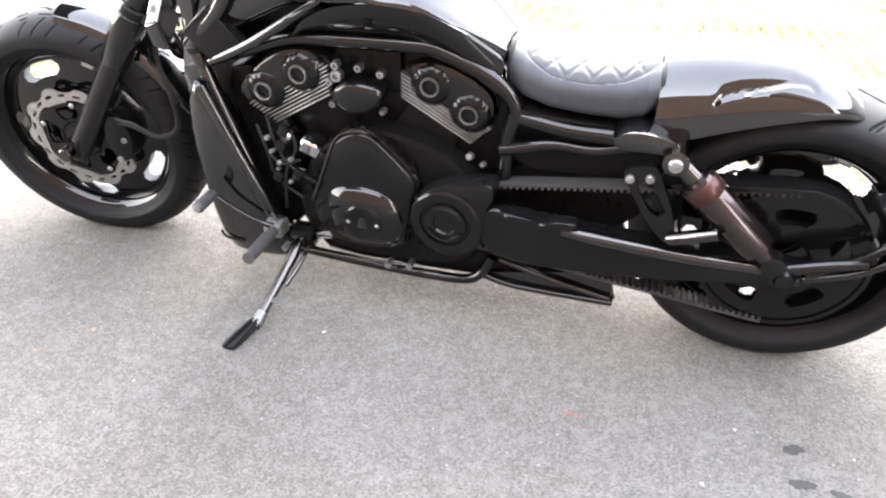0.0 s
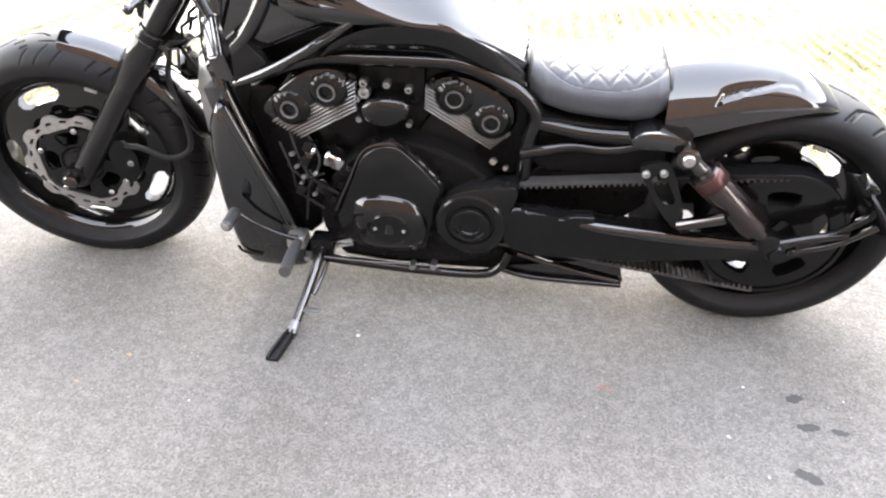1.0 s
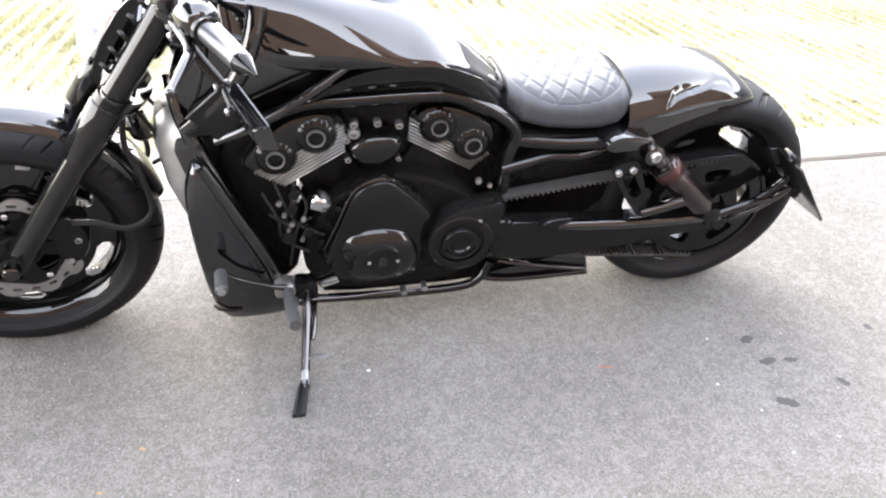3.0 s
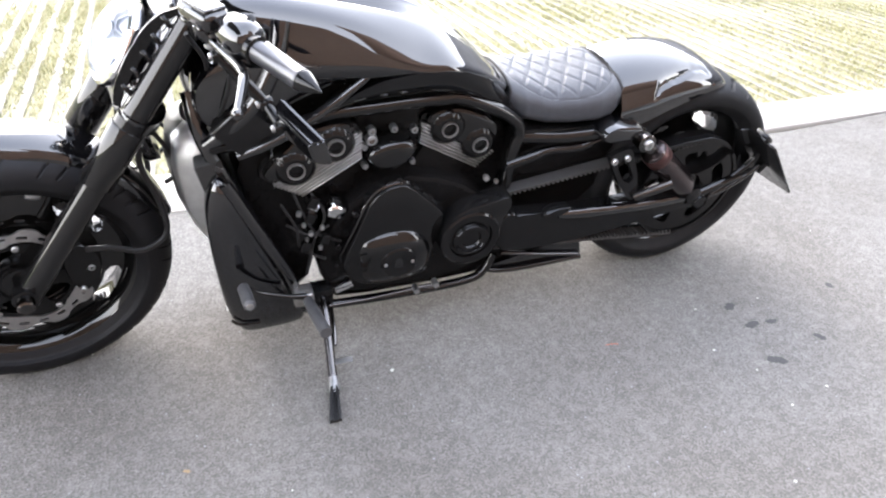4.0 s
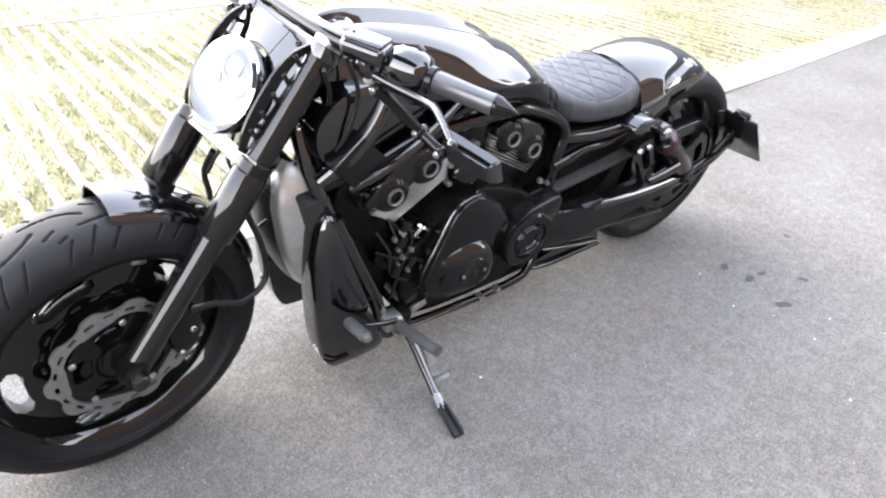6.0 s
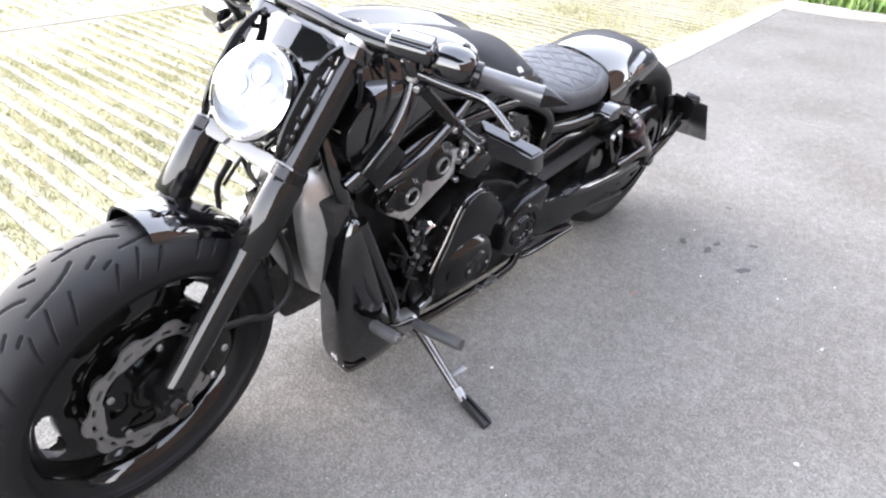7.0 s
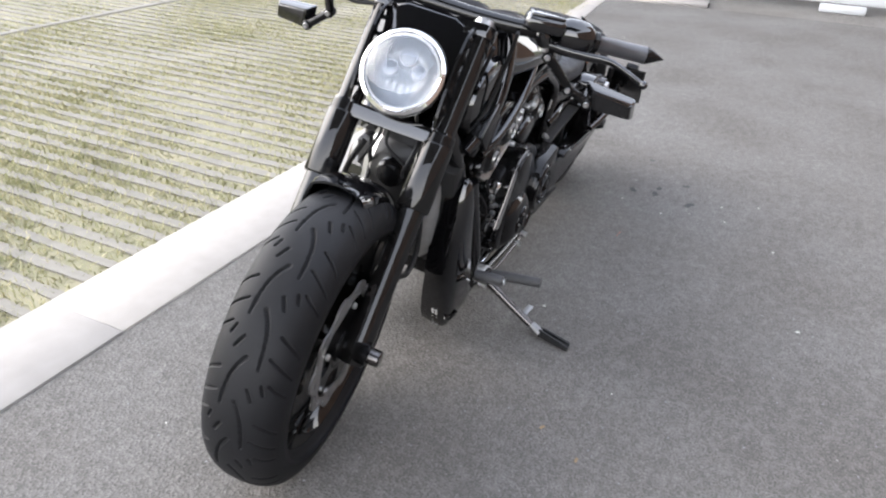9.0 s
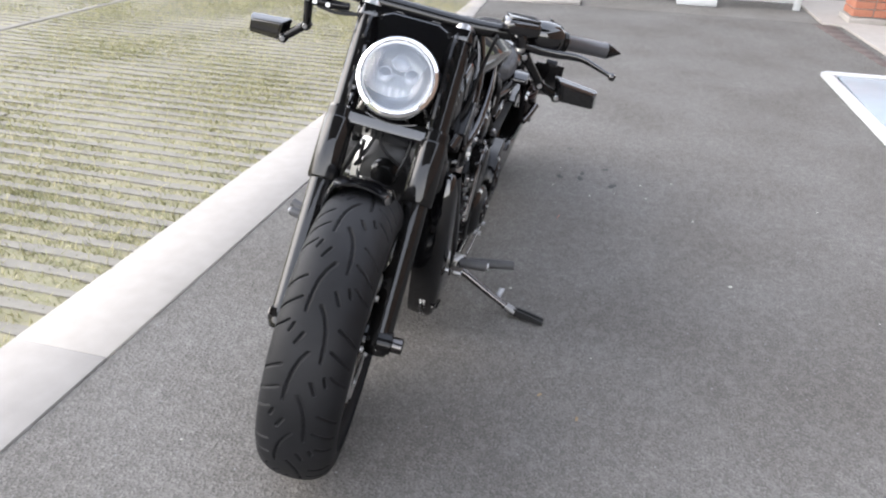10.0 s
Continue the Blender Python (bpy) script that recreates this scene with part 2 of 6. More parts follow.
# ---- setting ----
def asphalt_material():
    m = bpy.data.materials.new("fine grey asphalt")
    m.use_nodes = True
    nt = m.node_tree
    b = nt.nodes["Principled BSDF"]
    co = nt.nodes.new("ShaderNodeTexCoord")

    def tex(kind, scale, **kw):
        n = nt.nodes.new(kind)
        n.inputs["Scale"].default_value = scale
        for k, v in kw.items():
            n.inputs[k].default_value = v
        nt.links.new(co.outputs["Object"], n.inputs["Vector"])
        return n

    def mixed(fac, a, c):
        n = nt.nodes.new("ShaderNodeMix")
        n.data_type = "RGBA"
        nt.links.new(fac, n.inputs["Factor"])
        for sock, v in (("A", a), ("B", c)):
            if isinstance(v, tuple):
                n.inputs[sock].default_value = (*v, 1)
            else:
                nt.links.new(v, n.inputs[sock])
        return n.outputs["Result"]

    def steps(src, lo, hi):
        n = nt.nodes.new("ShaderNodeMapRange")
        n.inputs["From Min"].default_value, n.inputs["From Max"].default_value = lo, hi
        nt.links.new(src, n.inputs["Value"])
        return n.outputs[0]

    grains = tex("ShaderNodeTexVoronoi", 125)
    fine = tex("ShaderNodeTexNoise", 190, Detail=4)
    mid = tex("ShaderNodeTexNoise", 22, Detail=7, Roughness=0.78)
    big = tex("ShaderNodeTexNoise", 1.6, Detail=5)
    bits = tex("ShaderNodeTexVoronoi", 24)
    col = mixed(steps(grains.outputs["Color"], 0.1, 0.9), (0.098, 0.094, 0.0875), (0.157, 0.150, 0.1405))
    col = mixed(steps(fine.outputs["Fac"], 0.56, 0.36), col, (0.076, 0.073, 0.069))
    col = mixed(steps(mid.outputs["Fac"], 0.5, 0.8), col, (0.172, 0.165, 0.155))
    dark = nt.nodes.new("ShaderNodeMix")
    dark.data_type, dark.blend_type = "RGBA", "MULTIPLY"
    dark.inputs["Factor"].default_value = 1.0
    nt.links.new(col, dark.inputs["A"])
    nt.links.new(mixed(steps(big.outputs["Fac"], 0.35, 0.68), (0.86, 0.845, 0.825), (1.08, 1.08, 1.08)), dark.inputs["B"])
    speck = steps(bits.outputs["Distance"], 0.075, 0.05)
    nt.links.new(mixed(speck, dark.outputs["Result"], (0.189, 0.185, 0.192)), b.inputs["Base Color"])
    b.inputs["Roughness"].default_value = 0.92
    b.inputs["Specular IOR Level"].default_value = 0.06
    bp = nt.nodes.new("ShaderNodeBump")
    bp.inputs["Strength"].default_value, bp.inputs["Distance"].default_value = 0.75, 0.003
    nt.links.new(grains.outputs["Distance"], bp.inputs["Height"])
    nt.links.new(bp.outputs[0], b.inputs["Normal"])
    return m


ASPHALT = asphalt_material()
CONCRETE = mat("pale concrete", (0.275, 0.254, 0.229), 0.85, var=0.14, scale=14, bump=0.25, bump_scale=160)
PAVER = mat("weathered concrete paver", (0.190, 0.176, 0.148), 0.9, var=0.3, scale=30, bump=0.3, bump_scale=150)
SOIL = mat("dry soil and thatch", (0.228, 0.206, 0.135), 0.95, color2=(0.158, 0.152, 0.088), scale=22, bump=0.5, bump_scale=90)
FIELD = mat("mown field", (0.128, 0.136, 0.056), 0.95, var=0.3, scale=3)
OIL = mat("oil stained asphalt", (0.030, 0.029, 0.029), 0.8, var=0.4, scale=160, bump=0.4, bump_scale=220)
BRICK = mat("brown red brick", (0.18, 0.115, 0.085), 0.85, color2=(0.13, 0.084, 0.063), scale=9, bump=0.3, bump_scale=120)
DARKBLOCKER = mat("dark reflection blocker", (0.05, 0.056, 0.072), 0.8, color2=(0.035, 0.04, 0.052), scale=9, bump=0.3, bump_scale=120)
DULLRENDER = mat("dull grey wall render", (0.13, 0.135, 0.15), 0.9, var=0.12, scale=6, bump=0.2, bump_scale=120)
GUTTERBROWN = mat("brown gutter brick", (0.080, 0.060, 0.053), 0.9, var=0.3, scale=25, bump=0.3, bump_scale=90)
REDPLASTIC = mat("red plastic", (0.42, 0.03, 0.04), 0.4, var=0.15, scale=20)
BLACKPLASTIC = mat("black plastic", (0.02, 0.02, 0.022), 0.5, var=0.2, scale=20)
ORANGEBRICK = mat("orange red brick", (0.336, 0.136, 0.080), 0.85, color2=(0.264, 0.104, 0.064), scale=12, bump=0.3, bump_scale=120)
MORTAR = mat("grey mortar", (0.256, 0.240, 0.224), 0.9, var=0.2, scale=30)
WHITEPAINT = mat("white painted metal", (0.440, 0.448, 0.448), 0.4, var=0.08, scale=12)
SLATGREY = mat("grey corrugated sheet", (0.273, 0.288, 0.296), 0.5, metal=0.4, var=0.2, scale=8)
PANELBLUE = mat("pale blue translucent panel", (0.264, 0.304, 0.336), 0.25, var=0.1, scale=6)
STONECHIP = mat("pale stone chip", (0.348, 0.336, 0.307), 0.8)
LEAFBROWN = mat("dry leaf", (0.193, 0.128, 0.068), 0.8, var=0.3, scale=60)
REDBROWN = mat("rust brown twig", (0.224, 0.080, 0.056), 0.8)


def blade_material(name, a, c):
    m = bpy.data.materials.new(name)
    m.use_nodes = True
    nt = m.node_tree
    b = nt.nodes["Principled BSDF"]
    geo = nt.nodes.new("ShaderNodeNewGeometry")
    ramp = nt.nodes.new("ShaderNodeValToRGB")
    e = ramp.color_ramp.elements
    e[0].color, e[1].color = (*a, 1), (*c, 1)
    mid = e.new(0.55)
    mid.color = tuple(0.5 * (p + q) for p, q in zip((*a, 1), (*c, 1)))
    nt.links.new(geo.outputs["Random Per Island"], ramp.inputs[0])
    nt.links.new(ramp.outputs[0], b.inputs["Base Color"])
    b.inputs["Roughness"].default_value = 0.7
    b.inputs["Subsurface Weight"].default_value = 0.0
    return m


GRASS = blade_material("grass blades", (0.160, 0.166, 0.066), (0.400, 0.356, 0.200))
MOSS = blade_material("olive turf clumps", (0.095, 0.108, 0.040), (0.215, 0.210, 0.085))
WEED = blade_material("fresh weeds", (0.056, 0.128, 0.024), (0.160, 0.240, 0.048))


def sheet(name, pts, z, material, label):
    bm = bmesh.new()
    bm.faces.new([bm.verts.new((x, y, z)) for x, y in pts])
    ob = part(name, bm, material, None, label)
    return tagged(ob, label, name, kind="structure")


def slab(name, pts, z0, z1, material, label, parent=None, bevel=0.004):
    bm = bmesh.new()
    low = [bm.verts.new((x, y, z0)) for x, y in pts]
    top = [bm.verts.new((x, y, z1)) for x, y in pts]
    bridge(bm, [low, top])
    bmesh.ops.recalc_face_normals(bm, faces=bm.faces)
    if bevel:
        bmesh.ops.bevel(bm, geom=[e for e in bm.edges if all(v.co.z > z1 - 1e-5 for v in e.verts)], offset=bevel, segments=1, affect="EDGES")
    ob = part(name, bm, material, parent, label)
    return ob


def kerb_in(x):
    return 0.643 if x < 2.2 else 0.643 + (x - 2.2) * 0.075


def kerb_out(x):
    return 0.955 if x < 2.5 else 0.955 + (x - 2.5) * 0.03


sheet("ground", [(-400, -400), (400, -400), (400, 400), (-400, 400)], -0.05, FIELD, "flat field ground reaching to the horizon")
xs = [-9.0, 2.2, 4.0, 5.8]
slab("pavement", [(-9.0, -6.5), (5.8, -6.5)] + [(x, kerb_in(x)) for x in reversed(xs)], -0.045, 0.0, ASPHALT, "fine grey asphalt yard, slightly stained")
tagged(bpy.data.objects["pavement"], category="pavement", kind="structure")

kerb = tagged(new("kerb"), "flush pale concrete kerb between asphalt and grass paving", "kerb", kind="structure")
x = -6.8
while x < 5.75:
    x1 = min(x + 2.0, 5.8)
    slab("kerbstone", [(x + 0.0004, kerb_in(x) + 0.001), (x1 - 0.0004, kerb_in(x1) + 0.001), (x1 - 0.0004, kerb_out(x1)), (x + 0.0004, kerb_out(x))], -0.04, 0.006, CONCRETE, "", kerb, 0.001)
    x = x1

# grass paving: soil, concrete bars across it, and blades in the gaps
sheet("soil", [(-6.9, 0.94), (14, 0.94), (14, 12), (-6.9, 12)], -0.009, SOIL, "soil with thatch between the paver bars")
paving = tagged(new("grass_paving"), "weathered concrete grass paving with worn turf in the slots", "paving", kind="structure")
STEP, BAR = 0.107, 0.042
bar_meshes = []
for k in range(6):
    bm = bmesh.new()
    rr = random.Random(k)
    n = 14
    left = [(-BAR / 2 + rr.uniform(-0.005, 0.005), i / n) for i in range(n + 1)]
    right = [(BAR / 2 + rr.uniform(-0.005, 0.005), i / n) for i in range(n + 1)]
    top = [[bm.verts.new((px, py, rr.uniform(-0.002, 0.001))) for px, py in side] for side in (left, right)]
    low = [[bm.verts.new((px * 1.15, py, -0.03)) for px, py in side] for side in (left, right)]
    for i in range(n):
        bm.faces.new((top[0][i], top[1][i], top[1][i + 1], top[0][i + 1]))
        bm.faces.new((low[0][i], top[0][i], top[0][i + 1], low[0][i + 1]))
        bm.faces.new((top[1][i], low[1][i], low[1][i + 1], top[1][i + 1]))
    bmesh.ops.recalc_face_normals(bm, faces=bm.faces)
    me = bpy.data.meshes.new("paver_bar")
    bm.to_mesh(me)
    bm.free()
    me.materials.append(PAVER)
    bar_meshes.append(me)
SEAM = 4.16


def grass(name, areas, count, height, material, label, seed, lean=0.9, clumps=False):
    """Many thin blades in one mesh, in rectangles (x0, x1, y0, y1)."""
    rng = np.random.default_rng(seed)
    area = np.array([(a[1] - a[0]) * (a[3] - a[2]) for a in areas])
    pick = rng.choice(len(areas), count, p=area / area.sum())
    A = np.array(areas)[pick]
    bx = A[:, 0] + rng.random(count) * (A[:, 1] - A[:, 0])
    bx += rng.normal(0, 0.012, count)
    by = A[:, 2] + rng.random(count) * (A[:, 3] - A[:, 2])
    patch = 0.5 + 0.5 * np.sin(bx * 3.1 + 1.3 * np.sin(by * 2.3)) * np.sin(by * 2.7 + 0.7 * np.sin(bx * 4.1))
    keep = rng.random(count) < 0.25 + 0.75 * patch
    if clumps:
        tall = np.sin(by * 6.7 + 2.3 * pick) + np.sin(by * 2.9 + 1.3 * pick * pick % 6.3) + 0.8 * np.sin(by * 15.1 + 4.1 * pick)
        keep &= tall > 0.75
    bx, by, patch = bx[keep], by[keep], patch[keep]
    n = len(bx)
    h = height * (0.35 + 0.9 * rng.random(n) ** 2) * (0.6 + 0.5 * patch)
    ang = rng.random(n) * 2 * math.pi
    dx, dy = np.cos(ang), np.sin(ang)
    w = 0.0016 + 0.0016 * rng.random(n)
    l = h * lean * rng.random(n) * 1.8
    a2 = rng.random(n) * 2 * math.pi
    co = np.zeros((n, 3, 3))
    co[:, 0] = np.c_[bx - dx * w, by - dy * w, np.full(n, -0.009)]
    co[:, 1] = np.c_[bx + dx * w, by + dy * w, np.full(n, -0.009)]
    co[:, 2] = np.c_[bx + np.cos(a2) * l, by + np.sin(a2) * l, -0.009 + h]
    me = bpy.data.meshes.new(name)
    me.from_pydata(co.reshape(-1, 3).tolist(), [], np.arange(3 * n).reshape(-1, 3).tolist())
    me.materials.append(material)
    return tagged(new(name, me), label, "grass", kind="stuff")


slots = [(-6.0 + STEP * i + BAR / 2 - 0.004, -6.0 + STEP * (i + 1) - BAR / 2 + 0.004, 0.96, SEAM) for i in range(30, 150)]
far_slots = [(-6.0 + STEP * i + BAR / 2 - 0.004, -6.0 + STEP * (i + 1) - BAR / 2 + 0.004, SEAM + 0.08, 9.0) for i in range(30, 160)]
grass("turf", slots, 330000, 0.036, GRASS, "worn yellow-green turf growing in the paver slots", 3)
grass("turf_beyond", far_slots, 200000, 0.038, GRASS, "worn yellow-green turf beyond the paving seam", 4)
grass("turf_clumps", slots + far_slots, 420000, 0.030, MOSS, "olive green clumps of turf scattered along the paver slots", 6, clumps=True)
slab("paving_seam", [(-6.2, SEAM), (12.0, SEAM + 0.10), (12.0, SEAM + 0.17), (-6.2, SEAM + 0.07)], -0.03, 0.002, PAVER, "narrow concrete edging strip across the grass paving")
tagged(bpy.data.objects["paving_seam"], category="edging", kind="structure")

# far end of the yard: slab, weeds, white gate, brick pier
slab("edging_slab", [(5.8, -0.08), (6.12, -0.06), (6.1, 1.0), (5.74, 1.0)], -0.04, 0.03, CONCRETE, "low pale concrete slab at the end of the yard")
tagged(bpy.data.objects["edging_slab"], category="slab", kind="structure")
slab("back_strip", [(5.8, -6.5), (9.5, -6.5), (9.5, 3.0), (6.1, 3.0), (6.12, -0.08), (5.8, -0.08)], -0.045, -0.004, ASPHALT, "darker asphalt strip in front of the gate")
tagged(bpy.data.objects["back_strip"], category="pavement", kind="structure")


def weed_tuft(x, y, size, seed):
    bm = bmesh.new()
    rr = random.Random(seed)
    for _ in range(70):
        a, l = rr.uniform(0, 6.28), size * rr.uniform(0.4, 1.0)
        d, s = Vector((math.cos(a), math.sin(a), 0)), Vector((-math.sin(a), math.cos(a), 0))
        base = Vector((x + rr.gauss(0, size * 0.25), y + rr.gauss(0, size * 0.35), 0.0))
        out, w = l * rr.uniform(0.2, 0.8), 0.006 + 0.006 * rr.random()
        p = [base, base + d * out * 0.4 + Vector((0, 0, l * 0.7)), base + d * out + Vector((0, 0, l * rr.uniform(0.5, 0.95)))]
        v = [bm.verts.new(p[0] - s * w * 0.5), bm.verts.new(p[0] + s * w * 0.5), bm.verts.new(p[1] + s * w), bm.verts.new(p[1] - s * w), bm.verts.new(p[2])]
        bm.faces.new(v[:4])
        bm.faces.new((v[3], v[2], v[4]))
    ob = part("weed_tuft", bm, WEED, None)
    return tagged(ob, "green weeds growing at the edge of the yard", "weed", group="weeds by the gate", kind="stuff")


for k, (wx, wy, ws) in enumerate([(6.15, 0.82, 0.16), (6.2, 0.6, 0.2), (6.18, 0.42, 0.22), (6.24, 0.15, 0.14), (6.3, 0.3, 0.2), (6.2, 0.95, 0.14)]):
    weed_tuft(wx, wy, ws, k)


def gate():
    g = thing("gate", "white painted metal sliding gate with grey corrugated infill", "gate")
    for y0, y1 in ((-2.35, -0.12), (-0.1, 1.3)):
        part("bottom_rail", block((0.06, y1 - y0, 0.11), (6.55, (y0 + y1) / 2, 0.125), 0.006), WHITEPAINT, g)
        part("top_rail", block((0.06, y1 - y0, 0.07), (6.55, (y0 + y1) / 2, 1.25), 0.006), WHITEPAINT, g)
        bm = bmesh.new()
        n = int((y1 - y0) / 0.035)
        rows = [[bm.verts.new((6.56 + (0.008 if (i // 1) % 2 else -0.008), y0 + (y1 - y0) * i / n, z)) for i in range(n + 1)] for z in (0.17, 1.22)]
        for i in range(n):
            bm.faces.new((rows[0][i], rows[0][i + 1], rows[1][i + 1], rows[1][i]))
        bmesh.ops.solidify(bm, geom=bm.faces[:], thickness=0.004)
        part("corrugated_sheet", bm, SLATGREY, g, sharp=20)
    for y in (-2.35, -0.11, 1.3):
        part("post", block((0.07, 0.07, 1.3), (6.55, y, 0.65), 0.006), WHITEPAINT, g)
    part("gate_stop", block((0.12, 0.42, 0.07), (6.42, -1.3, 0.035), 0.008), WHITEPAINT, g)


gate()


def brick_wall(name, x0, x1, y, height, depth, material, label):
    """The core of a brick wall that reaches from y back by its depth."""
    w = tagged(new(name), label, "wall", kind="structure")
    part("mortar_bed", block((x1 - x0, depth - 0.012, height), ((x0 + x1) / 2, y - depth / 2 - 0.006, height / 2), 0), MORTAR if depth < 1 else material, w)
    return w


def bricks_joined(parent, x0, x1, y, height, material):
    bm = bmesh.new()
    row, z, bl, bh, j = 0, 0.01, 0.215, 0.065, 0.01
    while z + bh < height:
        x = x0 - (0.11 if row % 2 else 0)
        while x < x1:
            a, c = max(x, x0), min(x + bl, x1)
            if c - a > 0.03:
                v = [bm.verts.new(p) for p in ((a, y - 0.015, z), (c, y - 0.015, z), (c, y - 0.015, z + bh), (a, y - 0.015, z + bh), (a + 0.003, y, z + 0.003), (c - 0.003, y, z + 0.003), (c - 0.003, y, z + bh - 0.003), (a + 0.003, y, z + bh - 0.003))]
                bm.faces.new(v[4:])
                for p, q in ((0, 1), (1, 2), (2, 3), (3, 0)):
                    bm.faces.new((v[p], v[q], v[q + 4], v[p + 4]))
            x += bl + j
        z += bh + j
        row += 1
    ob = part("brickwork", bm, material, parent)
    return tagged(ob, kind="stuff")


south = brick_wall("wall_south", -6.9, 7.4, -6.0, 5.0, 0.3, BRICK, "brown brick house wall along the yard")
bricks_joined(south, -6.9, 7.4, -6.0, 5.0, BRICK)
# unseen plain block, added so the rear mudguard flanks reflect brown instead of sky
part("reflection_block", block((4.9, 0.3, 4.2), (4.95, -6.15, 7.1), 0), BRICK, south)

# unseen high roof on slim posts, added to darken reflections from above the front
canopy = thing("canopy", "unseen dark roof on posts, added to darken reflections", "canopy")
part("roof", block((4.0, 9.4, 0.35), (-5.2, -1.5, 6.78), 0.02), DARKBLOCKER, canopy)
for py in (-6.0, 3.0):
    part("post", lathe([(0.0, 0.07), (6.61, 0.07)], Vector((-6.9, py, 0)), (0, 0, 1), 16), SLATGREY, canopy)



brick_wall("wall_east", 9.8, 10.1, 14.0, 5.2, 20.0, DULLRENDER, "grey rendered house wall beyond the gate")


def pier():
    PX, PY = 6.05, -2.92
    p = thing("brick_pier", "orange brick gate pier with a stone base course", "pier")
    part("mortar_core", block((0.35, 0.35, 1.5), (PX, PY, 0.75), 0.0), MORTAR, p)
    meshes = {}
    for size in ((0.183, 0.115, 0.065), (0.115, 0.183, 0.065)):
        bm = block(size, (0, 0, 0), 0.004, segs=1)
        me = bpy.data.meshes.new("brick")
        bm.to_mesh(me)
        bm.free()
        me.materials.append(ORANGEBRICK)
        meshes[size] = me
    for c in range(8):
        z = 0.115 + c * 0.075
        for i in (-1, 1):
            for face in (-1, 1):
                for key, at in (((0.183, 0.115, 0.065), (PX + i * 0.096, PY + face * 0.124, z)), ((0.115, 0.183, 0.065), (PX + face * 0.124, PY + i * 0.096, z))):
                    o = new("brick", meshes[key])
                    o.location, o.parent = at, p
    part("base_course", block((0.42, 0.42, 0.07), (PX, PY, 0.035), 0.006), CONCRETE, p)


pier()
slab("apron", [(3.4, -6.0), (7.4, -6.0), (7.4, -2.45), (5.75, -2.46), (5.68, -2.63), (4.43, -2.70), (3.4, -2.76)], -0.03, 0.02, CONCRETE, "pale concrete apron along the house wall")
tagged(bpy.data.objects["apron"], category="apron", kind="structure")


gutter = tagged(new("gutter"), "brown brick gutter course beside the apron", "gutter", kind="structure")
gx = 3.4
while gx < 5.6:
    slab("gutter_brick", [(gx + 0.004, -2.575 + 0.13 * (gx - 3.99) / 1.12), (gx + 0.206, -2.575 + 0.13 * (gx - 3.79) / 1.12), (gx + 0.206, -2.628 + 0.05 * (gx - 4.2)), (gx + 0.004, -2.638 + 0.05 * (gx - 4.2))], -0.03, 0.006, GUTTERBROWN, "", gutter, 0.003)
    gx += 0.21


def cellar_hatch():
    h = thing("cellar_hatch", "white framed pale blue light-well cover flat on the asphalt", "hatch")
    pts = [(3.52, -2.06), (3.56, -3.2), (2.0, -3.2), (1.96, -2.1)]
    part("panel", block((1.42, 1.02, 0.016), (2.76, -2.64, 0.012), 0.002), PANELBLUE, h)
    for a, c in zip(pts, pts[1:] + pts[:1]):
        mid, d = (Vector((*a, 0)) + Vector((*c, 0))) / 2, Vector((c[0] - a[0], c[1] - a[1], 0))
        part("frame_bar", block((d.length, 0.07, 0.03), (mid.x, mid.y, 0.015), 0.004, (0, 0, math.degrees(math.atan2(d.y, d.x)))), WHITEPAINT, h)


cellar_hatch()


def flat_blot(name, x, y, r, material, label, seed, category, z=0.0012, group=""):
    bm = bmesh.new()
    rr = random.Random(seed)
    n = 22
    ring = []
    for i in range(n):
        a = 2 * math.pi * i / n
        k = r * (0.8 + 0.25 * math.sin(2 * a + seed) + rr.uniform(-0.14, 0.14))
        ring.append(bm.verts.new((x + k * math.cos(a) * 1.1, y + k * math.sin(a) * 0.85, z)))
    bm.faces.new(ring)
    return tagged(part(name, bm, material, None), label, category, group)


for k, (bx, by, br) in enumerate([(0.970, -0.428, 0.021), (0.975, -0.521, 0.023), (1.041, -0.526, 0.017), (0.931, -0.669, 0.026), (1.125, -0.628, 0.018), (1.358, -0.435, 0.016)]):
    flat_blot("oil_spot", bx, by, br, OIL, "dark oil spot soaked into the asphalt", k, "stain", group="oil spots by the rear wheel")


def chip(x, y, r, material, label, seed):
    bm = bmesh.new()
    bmesh.ops.create_icosphere(bm, subdivisions=1, radius=r)
    rr = random.Random(seed)
    for v in bm.verts:
        v.co *= rr.uniform(0.7, 1.2)
        v.co.z = v.co.z * 0.5
        v.co += Vector((x, y, r * 0.4))
    return tagged(part("stone_chip", bm, material, None), label, "stone", "stone chips on the asphalt")


def crate():
    c = thing("crate", "low red and black plastic crate on the grass paving", "crate")
    part("body", block((0.62, 0.40, 0.20), (-1.22, 4.70, 0.10), 0.02), BLACKPLASTIC, c)
    part("end_panel", block((0.16, 0.42, 0.24), (-0.82, 4.70, 0.125), 0.03), REDPLASTIC, c, "red end panel")
    part("rim", block((0.66, 0.44, 0.02), (-1.24, 4.70, 0.21), 0.006), BLACKPLASTIC, c)


